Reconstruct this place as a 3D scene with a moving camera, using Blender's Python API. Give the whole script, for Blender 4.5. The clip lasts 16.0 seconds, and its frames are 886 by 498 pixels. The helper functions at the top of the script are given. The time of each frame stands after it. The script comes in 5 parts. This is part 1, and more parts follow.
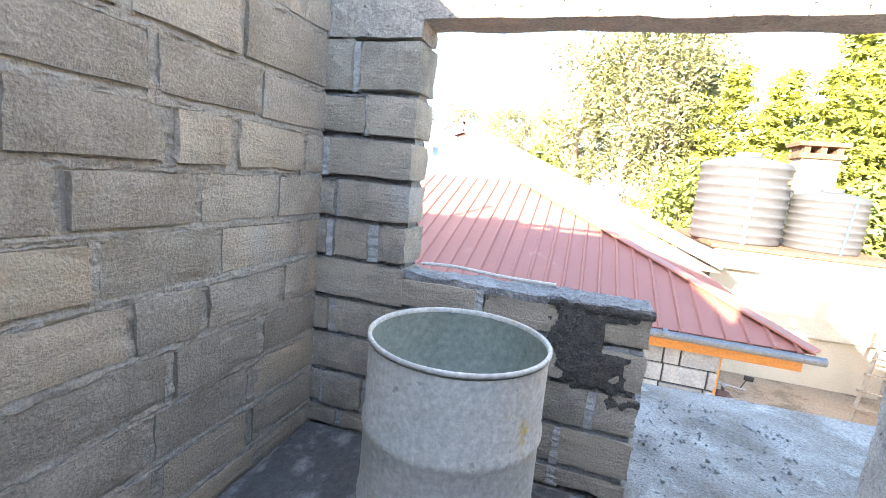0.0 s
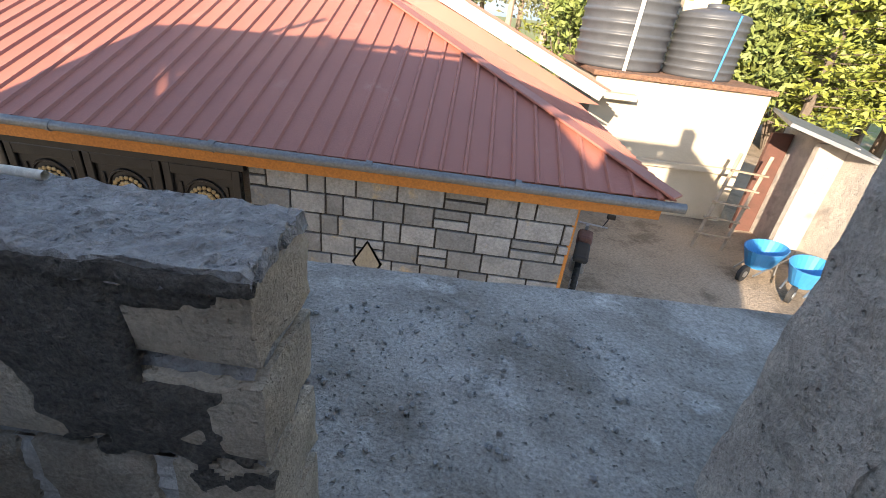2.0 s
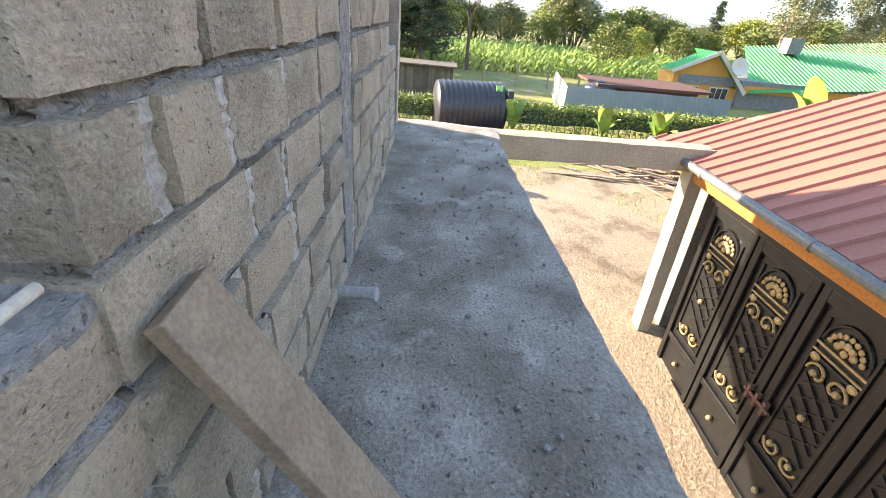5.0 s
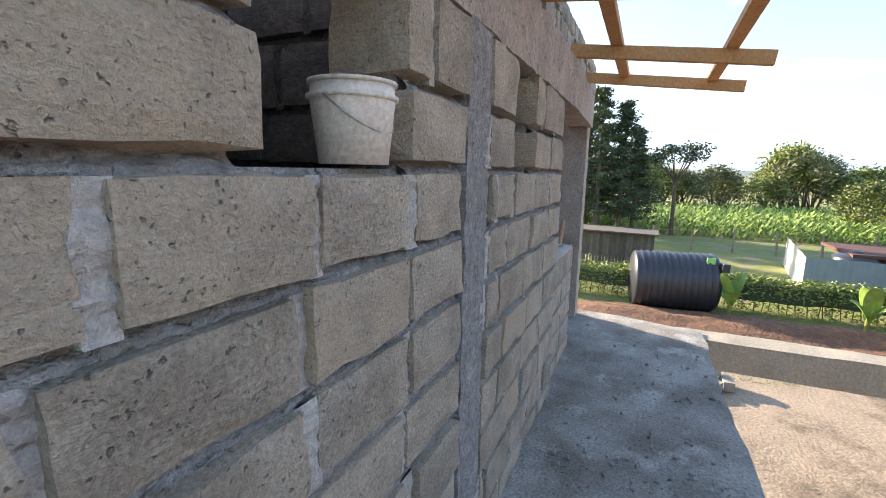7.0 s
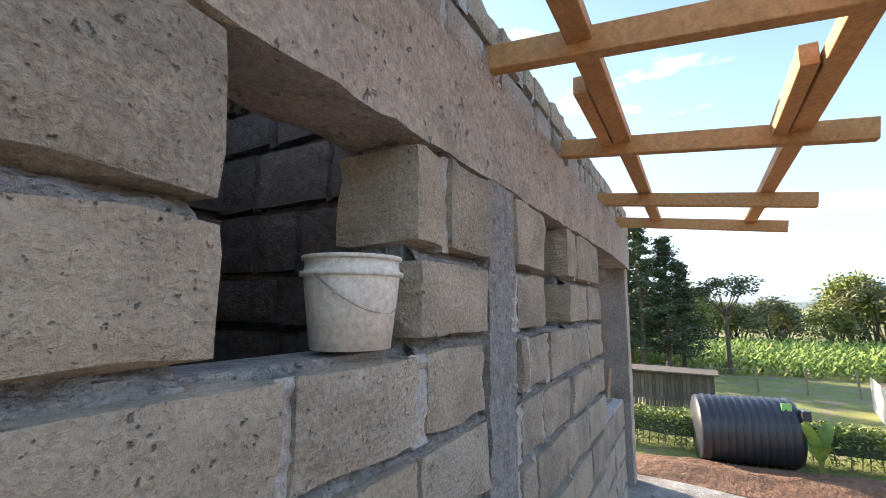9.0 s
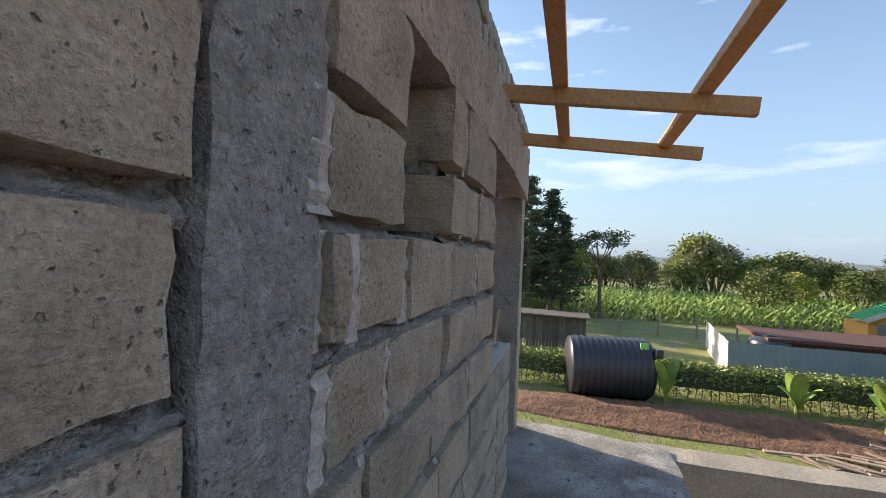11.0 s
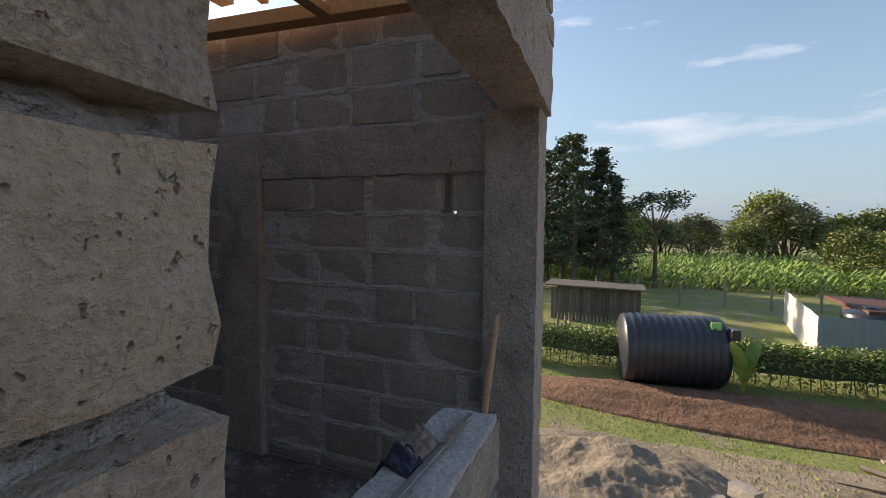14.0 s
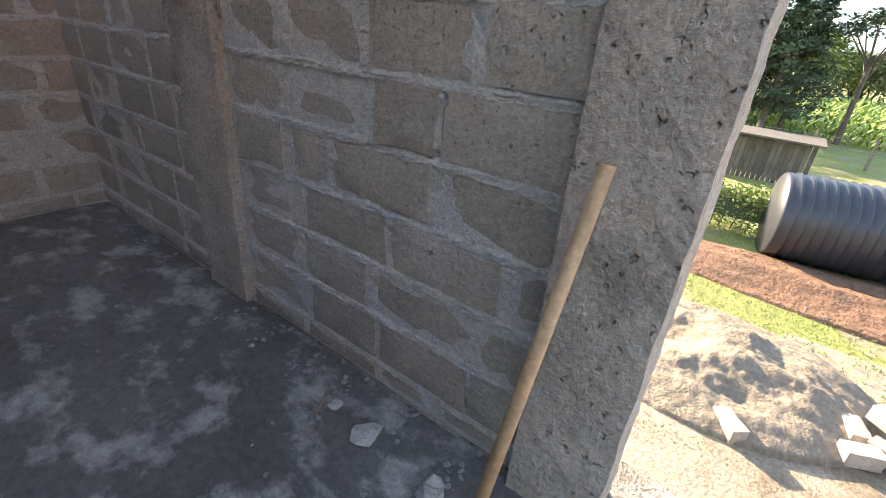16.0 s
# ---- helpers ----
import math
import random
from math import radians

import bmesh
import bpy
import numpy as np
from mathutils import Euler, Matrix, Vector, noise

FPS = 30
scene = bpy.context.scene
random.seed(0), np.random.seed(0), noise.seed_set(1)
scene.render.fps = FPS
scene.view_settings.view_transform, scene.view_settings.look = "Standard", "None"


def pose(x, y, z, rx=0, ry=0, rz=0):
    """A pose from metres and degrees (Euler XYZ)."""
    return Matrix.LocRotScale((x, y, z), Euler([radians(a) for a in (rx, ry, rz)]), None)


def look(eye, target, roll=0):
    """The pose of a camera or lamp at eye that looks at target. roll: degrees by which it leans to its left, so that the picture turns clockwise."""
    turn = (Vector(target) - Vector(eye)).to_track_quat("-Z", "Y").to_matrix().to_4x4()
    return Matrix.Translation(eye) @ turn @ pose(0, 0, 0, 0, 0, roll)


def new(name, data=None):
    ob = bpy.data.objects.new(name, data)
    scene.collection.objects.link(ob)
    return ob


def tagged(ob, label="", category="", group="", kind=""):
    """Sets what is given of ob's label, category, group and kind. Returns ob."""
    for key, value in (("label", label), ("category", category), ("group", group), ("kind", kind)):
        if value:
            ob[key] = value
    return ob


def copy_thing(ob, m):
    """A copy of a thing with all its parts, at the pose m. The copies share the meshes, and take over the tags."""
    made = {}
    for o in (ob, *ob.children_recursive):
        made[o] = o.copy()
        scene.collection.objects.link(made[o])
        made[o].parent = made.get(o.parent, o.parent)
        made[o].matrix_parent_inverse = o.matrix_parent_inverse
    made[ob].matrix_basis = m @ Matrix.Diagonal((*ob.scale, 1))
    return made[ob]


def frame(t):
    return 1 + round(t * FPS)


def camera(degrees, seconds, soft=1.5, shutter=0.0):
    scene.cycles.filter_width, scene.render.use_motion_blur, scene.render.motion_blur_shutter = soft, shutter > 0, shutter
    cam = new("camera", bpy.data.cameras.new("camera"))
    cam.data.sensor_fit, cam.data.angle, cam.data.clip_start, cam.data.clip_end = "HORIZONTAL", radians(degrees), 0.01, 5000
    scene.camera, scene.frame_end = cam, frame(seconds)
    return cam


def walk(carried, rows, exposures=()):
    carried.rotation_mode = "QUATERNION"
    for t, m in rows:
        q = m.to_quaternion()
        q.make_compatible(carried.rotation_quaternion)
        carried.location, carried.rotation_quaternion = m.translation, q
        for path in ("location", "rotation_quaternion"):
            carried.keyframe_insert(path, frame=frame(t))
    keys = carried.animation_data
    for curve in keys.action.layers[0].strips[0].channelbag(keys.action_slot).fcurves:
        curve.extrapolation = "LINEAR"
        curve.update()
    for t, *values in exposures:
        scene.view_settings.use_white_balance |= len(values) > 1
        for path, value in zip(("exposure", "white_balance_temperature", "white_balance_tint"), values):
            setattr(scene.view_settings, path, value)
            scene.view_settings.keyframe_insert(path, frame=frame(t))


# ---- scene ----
cam = camera(89.2, 16.0, soft=0.8)
PATH = [
    (0, (0.066, -2.257, 1.424), (-0.495, -0.363, 1.106), 5.5),
    (0.5, (0.27, -1.882, 1.363), (0.197, 0.072, 0.94), 5.1),
    (1, (0.455, -1.43, 1.31), (0.512, 0.505, 0.802), 5.6),
    (1.5, (0.53, -1.074, 1.338), (0.651, 0.809, 0.673), 8.2),
    (2, (0.685, -0.688, 1.264), (0.639, 1.078, 0.326), 6.9),
    (2.5, (0.755, -0.41, 1.275), (0.315, 1.08, 0.015), 6.0),
    (3, (0.618, -0.016, 1.239), (-0.062, 1.33, -0.075), 10.4),
    (3.5, (0.475, 0.206, 1.219), (-0.519, 1.294, -0.132), 13.7),
    (4, (0.314, 0.396, 1.289), (-1.086, 0.965, -0.022), 6.4),
    (4.2, (0.186, 0.404, 1.287), (-1.373, 0.802, 0.1), 5.8),
    (6.3, (-0.707, 0.512, 1.406), (-2.55, 0.274, 0.667), 4.4),
    (6.5, (-0.78, 0.511, 1.441), (-2.63, 0.103, 0.8), 3.6),
    (7, (-0.925, 0.547, 1.576), (-2.72, -0.264, 1.23), 1.1),
    (7.5, (-0.932, 0.551, 1.687), (-2.628, -0.508, 1.722), 0.8),
    (8, (-0.949, 0.537, 1.703), (-2.517, -0.679, 1.948), 1.3),
    (8.5, (-1.009, 0.542, 1.69), (-2.529, -0.726, 1.975), 0.8),
    (9, (-1.093, 0.526, 1.664), (-2.824, -0.444, 1.919), 0.1),
    (9.2, (-1.122, 0.506, 1.656), (-2.937, -0.306, 1.871), 0.7),
    (11.3, (-2.087, 0.368, 1.512), (-4.038, -0.064, 1.45), 3.2),
    (11.5, (-2.205, 0.376, 1.497), (-4.179, 0.098, 1.342), 3.8),
    (12, (-2.536, 0.463, 1.46), (-4.505, 0.431, 1.112), 3.6),
    (12.5, (-2.862, 0.414, 1.425), (-4.82, 0.405, 1.017), 3.5),
    (13, (-3.173, 0.362, 1.442), (-5.122, 0.186, 1.032), 2.7),
    (13.5, (-3.457, 0.386, 1.5), (-5.336, -0.243, 1.227), 0.2),
    (14, (-3.723, 0.304, 1.505), (-5.574, -0.445, 1.388), 0.5),
    (14.5, (-4.033, 0.26, 1.39), (-5.86, -0.463, 1.016), 0.3),
    (15, (-4.363, 0.259, 1.314), (-6.029, -0.465, 0.479), -1.0),
    (15.5, (-4.668, 0.114, 1.269), (-6.281, -0.664, 0.38), 3.4),
    (16, (-4.938, -0.006, 1.273), (-6.401, -1.045, 0.39), 4.9),
]

EXPOSURES = [(t, e, 7900 if 2.0 < t < 5.0 or t > 14.3 else 7050, 13) for t, e in ((0, 3.25), (0.5, 2.65), (1.0, 2.05), (1.5, 1.65), (2.0, 1.65), (2.5, 2.1), (3.5, 2.65), (4.2, 2.6), (6.3, 1.85), (9.2, 1.75), (11.3, 0.9), (12.5, 0.75), (13.6, 0.7), (14.5, 0.65), (15.0, 1.6), (15.5, 2.15), (16.0, 2.6))]
walk(cam, [(t, look(eye, target, roll)) for t, eye, target, roll in PATH], EXPOSURES)

# ---- light ----
SUN_DIR = Vector((-0.38, -0.925, 0.0)).normalized()
SUN_EL = radians(17.5)
world = bpy.data.worlds.new("world")
scene.world = world
world.use_nodes = True
wn, wl = world.node_tree.nodes, world.node_tree.links
wn.clear()
sky = wn.new("ShaderNodeTexSky")
sky.sky_type = "NISHITA"
sky.sun_disc = False
sky.sun_elevation = SUN_EL
sky.sun_rotation = math.atan2(SUN_DIR.x, SUN_DIR.y)
sky.air_density, sky.dust_density, sky.ozone_density = 1.0, 0.6, 2.0
wtc = wn.new("ShaderNodeTexCoord")
wmap = wn.new("ShaderNodeMapping")
wmap.inputs["Scale"].default_value = (1.6, 1.6, 7.0)
wl.new(wtc.outputs["Generated"], wmap.inputs["Vector"])
wnoise = wn.new("ShaderNodeTexNoise")
wnoise.inputs["Scale"].default_value = 2.3
wnoise.inputs["Detail"].default_value = 7
wnoise.inputs["Roughness"].default_value = 0.55
wl.new(wmap.outputs["Vector"], wnoise.inputs["Vector"])
wramp = wn.new("ShaderNodeValToRGB")
wramp.color_ramp.elements[0].position, wramp.color_ramp.elements[1].position = 0.57, 0.8
wl.new(wnoise.outputs["Fac"], wramp.inputs["Fac"])
wmix = wn.new("ShaderNodeMixRGB")
wmix.inputs["Color2"].default_value = (5.2, 5.6, 6.2, 1)
wl.new(wramp.outputs["Color"], wmix.inputs["Fac"])
wl.new(sky.outputs["Color"], wmix.inputs["Color1"])
wbg = wn.new("ShaderNodeBackground")
wbg.inputs["Strength"].default_value = 0.15
wsep = wn.new("ShaderNodeSeparateXYZ")
wl.new(wtc.outputs["Generated"], wsep.inputs["Vector"])
whaze = wn.new("ShaderNodeMapRange")
whaze.inputs["From Min"].default_value, whaze.inputs["From Max"].default_value = 0.0, 0.4
whaze.inputs["To Min"].default_value, whaze.inputs["To Max"].default_value = 0.85, 0.0
wl.new(wsep.outputs["Z"], whaze.inputs["Value"])
wmix2 = wn.new("ShaderNodeMixRGB")
wmix2.inputs["Color2"].default_value = (1.2, 1.85, 2.85, 1)
wl.new(whaze.outputs["Result"], wmix2.inputs["Fac"])
wl.new(wmix.outputs["Color"], wmix2.inputs["Color1"])
wl.new(wmix2.outputs["Color"], wbg.inputs["Color"])
wout = wn.new("ShaderNodeOutputWorld")
wl.new(wbg.outputs["Background"], wout.inputs["Surface"])

sun_data = bpy.data.lights.new("sun", "SUN")
sun_data.energy, sun_data.angle, sun_data.color = 5.0, radians(0.6), (1.0, 0.87, 0.7)
sun = new("sun", sun_data)
toward = SUN_DIR * math.cos(SUN_EL) + Vector((0, 0, math.sin(SUN_EL)))
sun.matrix_world = look(toward * 40, (0, 0, 0))


# ---- materials ----
def mat(name, c1, c2, scale=6.0, rough=0.9, bump=0.3, fine=60.0, metal=0.0, c3=None, spot=0.6, rnd=0.0, squash=(1, 1, 1), dist=0.01, sharp=0.25, c3scale=1.3, pits=0.0, tan=None, chisel=0.0, lo=0.66, hi=1.3):
    """Two tones mixed by a coarse and a fine noise, a third tone in stains, relief from both."""
    m = bpy.data.materials.new(name)
    m.use_nodes = True
    n, l = m.node_tree.nodes, m.node_tree.links
    b = n["Principled BSDF"]
    geo = n.new("ShaderNodeNewGeometry")
    mp = n.new("ShaderNodeMapping")
    mp.inputs["Scale"].default_value = squash
    l.new(geo.outputs["Position"], mp.inputs["Vector"])
    vec = mp.outputs["Vector"]
    info = n.new("ShaderNodeObjectInfo")
    if rnd:
        add = n.new("ShaderNodeVectorMath")
        comb = n.new("ShaderNodeMath")
        comb.operation = "MULTIPLY"
        comb.inputs[1].default_value = 37.0
        l.new(info.outputs["Random"], comb.inputs[0])
        l.new(vec, add.inputs[0])
        l.new(comb.outputs[0], add.inputs[1])
        vec = add.outputs[0]

    def noise_node(sc, detail=5.0, rg=0.6):
        x = n.new("ShaderNodeTexNoise")
        x.inputs["Scale"].default_value, x.inputs["Detail"].default_value, x.inputs["Roughness"].default_value = sc, detail, rg
        l.new(vec, x.inputs["Vector"])
        return x.outputs["Fac"]

    def ramp(src, a, z):
        r = n.new("ShaderNodeMapRange")
        r.inputs["From Min"].default_value, r.inputs["From Max"].default_value = a, z
        l.new(src, r.inputs["Value"])
        return r.outputs["Result"]

    def mix(f, x, y, kind="MIX"):
        q = n.new("ShaderNodeMixRGB")
        q.blend_type = kind
        if isinstance(f, float):
            q.inputs["Fac"].default_value = f
        else:
            l.new(f, q.inputs["Fac"])
        for sock, v in ((q.inputs["Color1"], x), (q.inputs["Color2"], y)):
            if isinstance(v, tuple):
                sock.default_value = (*v, 1)
            else:
                l.new(v, sock)
        return q.outputs["Color"]

    coarse, small = noise_node(scale), noise_node(fine, 4.0, 0.7)
    col = mix(ramp(coarse, 0.5 - sharp, 0.5 + sharp), c1, c2)
    if c3:
        col = mix(ramp(noise_node(c3scale, 6.0, 0.65), spot, spot + 0.12), col, c3)
    speck = ramp(small, 0.25, 0.75)
    k = n.new("ShaderNodeMapRange")
    k.inputs["To Min"].default_value, k.inputs["To Max"].default_value = lo, hi
    l.new(speck, k.inputs["Value"])
    col = mix(1.0, col, k.outputs["Result"], "MULTIPLY")
    if rnd:
        k2 = n.new("ShaderNodeMapRange")
        k2.inputs["To Min"].default_value, k2.inputs["To Max"].default_value = 1 - rnd, 1 + rnd
        l.new(info.outputs["Random"], k2.inputs["Value"])
        col = mix(1.0, col, k2.outputs["Result"], "MULTIPLY")
    if tan:
        col = mix(ramp(info.outputs["Random"], 0.55, 1.0), col, mix(ramp(coarse, 0.2, 0.8), tan, col))
    pit = None
    if pits:
        pit = ramp(noise_node(pits, 2.0, 0.5), 0.66, 0.74)
        # pits are also darkened in the colour, standing for the shade in them
        shade = n.new("ShaderNodeMapRange")
        shade.inputs["To Min"].default_value, shade.inputs["To Max"].default_value = 1.0, 0.7
        l.new(pit, shade.inputs["Value"])
        col = mix(1.0, col, shade.outputs["Result"], "MULTIPLY")
    l.new(col, b.inputs["Base Color"])
    b.inputs["Roughness"].default_value, b.inputs["Metallic"].default_value = rough, metal
    if bump:
        s = n.new("ShaderNodeMath")
        s.operation = "ADD"
        l.new(coarse, s.inputs[0])
        half = n.new("ShaderNodeMath")
        half.operation = "MULTIPLY"
        half.inputs[1].default_value = 0.5
        l.new(small, half.inputs[0])
        l.new(half.outputs[0], s.inputs[1])
        bp = n.new("ShaderNodeBump")
        bp.inputs["Strength"].default_value, bp.inputs["Distance"].default_value = bump, dist
        if chisel:
            mp2 = n.new("ShaderNodeMapping")
            mp2.inputs["Rotation"].default_value = (0.9, 0.95, 0.3)
            mp2.inputs["Scale"].default_value = (7, 7, 60)
            l.new(vec, mp2.inputs["Vector"])
            cn = n.new("ShaderNodeTexNoise")
            cn.inputs["Scale"].default_value, cn.inputs["Detail"].default_value = 1.0, 2.0
            l.new(mp2.outputs["Vector"], cn.inputs["Vector"])
            cm = n.new("ShaderNodeMath")
            cm.operation = "MULTIPLY_ADD"
            cm.inputs[1].default_value = chisel
            l.new(cn.outputs["Fac"], cm.inputs[0])
            l.new(s.outputs[0], cm.inputs[2])
            s = cm
        if pit is not None:
            down = n.new("ShaderNodeMath")
            down.operation = "SUBTRACT"
            l.new(s.outputs[0], down.inputs[0])
            l.new(pit, down.inputs[1])
            s = down
        l.new(s.outputs[0], bp.inputs["Height"])
        l.new(bp.outputs["Normal"], b.inputs["Normal"])
    return m


STONE = mat("quarry_stone", (0.56, 0.5, 0.41), (0.37, 0.325, 0.265), 6, 0.93, 1.0, 110, c3=(0.52, 0.51, 0.48), spot=0.6, rnd=0.16, dist=0.025, pits=85, tan=(0.45, 0.37, 0.27), chisel=0.3, lo=0.58, hi=1.36, sharp=0.14)
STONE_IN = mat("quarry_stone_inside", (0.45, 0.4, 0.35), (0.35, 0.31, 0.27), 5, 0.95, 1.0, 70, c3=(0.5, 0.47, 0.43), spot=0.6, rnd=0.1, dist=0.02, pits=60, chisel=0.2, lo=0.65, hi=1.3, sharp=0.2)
STONE_ROOM = mat("quarry_stone_room", (0.6, 0.52, 0.42), (0.4, 0.335, 0.26), 5, 0.95, 1.0, 90, c3=(0.54, 0.51, 0.46), spot=0.58, rnd=0.28, dist=0.03, tan=(0.5, 0.37, 0.23), chisel=0.15, lo=0.6, hi=1.35, sharp=0.2)
MORTARTAN = mat("buff_mortar", (0.52, 0.465, 0.39), (0.36, 0.315, 0.26), 9, 0.95, 1.0, 60, c3=(0.48, 0.46, 0.43), spot=0.6, dist=0.04, c3scale=3)
# stone darkened in its colour to stand for shade in the window rooms
STONE_SHADE = mat("shade_dark_stone", (0.15, 0.14, 0.13), (0.09, 0.085, 0.08), 6, 0.95, 1.0, 30, dist=0.03, rnd=0.2)
MORTAR = mat("mortar", (0.43, 0.43, 0.43), (0.25, 0.25, 0.25), 26, 0.95, 1.0, 60, c3=(0.55, 0.55, 0.54), spot=0.58, dist=0.04, pits=70, c3scale=3)
WETMORTAR = mat("fresh_mortar", (0.2, 0.185, 0.165), (0.1, 0.092, 0.083), 22, 0.88, 1.0, 120, dist=0.06, lo=0.35, hi=1.6, pits=70)
MORTARPALE = mat("pale_mortar", (0.62, 0.61, 0.59), (0.46, 0.45, 0.435), 14, 0.95, 1.0, 70, dist=0.03)
CONC = mat("cast_concrete", (0.54, 0.485, 0.42), (0.38, 0.34, 0.3), 5, 0.9, 1.0, 60, c3=(0.27, 0.245, 0.215), spot=0.58, dist=0.035, pits=38, lo=0.6, hi=1.35, sharp=0.18)
SLAB = mat("slab_concrete", (0.38, 0.365, 0.34), (0.2, 0.18, 0.155), 1.9, 0.85, 1.0, 60, c3=(0.47, 0.46, 0.44), spot=0.55, dist=0.03, c3scale=2.4, pits=34, lo=0.5, hi=1.45, sharp=0.12)
FLOORDAMP = mat("damp_floor_screed", (0.17, 0.165, 0.165), (0.085, 0.083, 0.082), 1.6, 0.5, 0.8, 40, c3=(0.33, 0.33, 0.32), spot=0.51, dist=0.015, c3scale=6.0, lo=0.6, hi=1.4, squash=(1, 0.7, 1))
SLABEDGE = mat("slab_edge_concrete", (0.42, 0.38, 0.31), (0.3, 0.27, 0.22), 3, 0.92, 0.8, 40, dist=0.02)
TIMBER = mat("roof_timber", (0.56, 0.3, 0.12), (0.46, 0.23, 0.085), 5, 0.7, 0.2, 50, squash=(1, 1, 1), rnd=0.1)
OLDWOOD = mat("weathered_board", (0.34, 0.27, 0.2), (0.22, 0.17, 0.125), 8, 0.85, 0.4, 70, rnd=0.15)
BROWNWOOD = mat("fascia_paint", (0.5, 0.2, 0.04), (0.42, 0.16, 0.03), 2, 0.6, 0.15, 40)
ROOFRED = mat("red_iron_sheet", (0.37, 0.145, 0.105), (0.32, 0.12, 0.09), 1.2, 0.5, 0.05, 80, c3=(0.42, 0.22, 0.17), spot=0.62)
ROOFGREEN = mat("green_iron_sheet", (0.06, 0.4, 0.14), (0.05, 0.34, 0.12), 1.0, 0.45, 0.05, 60)
WHITE = mat("white_board_paint", (0.66, 0.63, 0.57), (0.58, 0.56, 0.5), 3, 0.6, 0.1, 60)
PALEBLUE = mat("pale_blue_board", (0.17, 0.33, 0.56), (0.15, 0.3, 0.52), 2, 0.6, 0.1, 60)
ZINC = mat("zinc_gutter", (0.2, 0.21, 0.22), (0.14, 0.15, 0.16), 3, 0.5, 0.1, 40, metal=0.4)
CLAD = mat("grey_cladding_stone", (0.29, 0.3, 0.31), (0.18, 0.19, 0.2), 6, 0.85, 0.9, 34, c3=(0.42, 0.33, 0.2), spot=0.6, rnd=0.28, dist=0.02, c3scale=2.4)
JOINT = mat("dark_joint", (0.03, 0.03, 0.03), (0.045, 0.043, 0.04), 10, 0.9, 0.3, 60)
GATEBLACK = mat("black_gate_steel", (0.02, 0.021, 0.023), (0.034, 0.035, 0.038), 6, 0.3, 0.1, 90, metal=0.6)
GOLD = mat("gold_paint", (0.4, 0.31, 0.17), (0.28, 0.2, 0.1), 24, 0.45, 0.2, 90, metal=0.5)
TANKBLACK = mat("black_plastic", (0.03, 0.033, 0.042), (0.045, 0.048, 0.058), 3, 0.3, 0.05, 60, rnd=0.1)
TANKGREY = mat("dusty_black_plastic", (0.06, 0.064, 0.072), (0.085, 0.09, 0.1), 3, 0.45, 0.05, 60)
PLASTER = mat("cream_plaster", (0.52, 0.45, 0.35), (0.44, 0.38, 0.29), 2, 0.85, 0.3, 40, c3=(0.4, 0.3, 0.21), spot=0.58)
ORANGE = mat("orange_plaster", (0.72, 0.36, 0.1), (0.66, 0.32, 0.08), 2, 0.8, 0.1, 40)
DRUM = mat("flaked_drum_paint", (0.62, 0.61, 0.57), (0.5, 0.48, 0.43), 5, 0.65, 0.4, 50, c3=(0.52, 0.39, 0.12), spot=0.6, c3scale=7.0, pits=16)
DRUMIN = mat("drum_inside", (0.3, 0.33, 0.29), (0.2, 0.24, 0.2), 6, 0.75, 0.3, 40, c3=(0.12, 0.36, 0.34), spot=0.66, c3scale=4.0)
BUCKET = mat("white_bucket_plastic", (0.74, 0.71, 0.66), (0.68, 0.65, 0.6), 6, 0.5, 0.1, 80, c3=(0.3, 0.27, 0.23), spot=0.74, c3scale=9.0)
SOIL = mat("red_brown_soil", (0.28, 0.15, 0.09), (0.16, 0.09, 0.06), 5, 0.95, 1.0, 14, dist=0.14)
SANDM = mat("builder_sand", (0.27, 0.22, 0.165), (0.2, 0.165, 0.125), 3, 0.95, 1.0, 16, dist=0.08)
BARK = mat("bark", (0.17, 0.13, 0.1), (0.1, 0.08, 0.06), 6, 0.9, 0.8, 30, dist=0.03)
PALEBARK = mat("pale_bark", (0.42, 0.34, 0.26), (0.28, 0.2, 0.15), 4, 0.85, 0.5, 30, dist=0.03)
CLOTH = mat("grey_brown_cloth", (0.3, 0.25, 0.2), (0.2, 0.175, 0.15), 8, 0.95, 0.5, 120)
BLUEP = mat("blue_plastic", (0.03, 0.25, 0.55), (0.03, 0.2, 0.45), 4, 0.5, 0.1, 50)
STEEL = mat("bare_steel", (0.45, 0.45, 0.45), (0.35, 0.35, 0.36), 12, 0.4, 0.1, 80, metal=0.8)
PVC = mat("grey_pvc", (0.4, 0.42, 0.44), (0.34, 0.36, 0.38), 6, 0.6, 0.1, 60)
SHEETBLUE = mat("blue_grey_iron_sheet", (0.25, 0.33, 0.42), (0.2, 0.27, 0.36), 2, 0.45, 0.1, 40, metal=0.3)
RUST = mat("rusty_iron", (0.14, 0.06, 0.045), (0.09, 0.045, 0.035), 4, 0.8, 0.3, 50)
SHEDWOOD = mat("grey_shed_boards", (0.16, 0.14, 0.12), (0.09, 0.08, 0.07), 3, 0.9, 0.5, 40, rnd=0.3)
GLASSDARK = mat("dark_glazing", (0.05, 0.055, 0.06), (0.04, 0.045, 0.05), 2, 0.1, 0.0, 40)
STICKER = mat("green_label", (0.3, 0.7, 0.2), (0.25, 0.62, 0.18), 4, 0.5, 0.0, 40)
PAPER = mat("printed_bag_plastic", (0.66, 0.68, 0.7), (0.58, 0.6, 0.63), 12, 0.5, 0.3, 70)
RUBBER = mat("tyre_rubber", (0.02, 0.02, 0.02), (0.03, 0.03, 0.03), 8, 0.8, 0.1, 60)


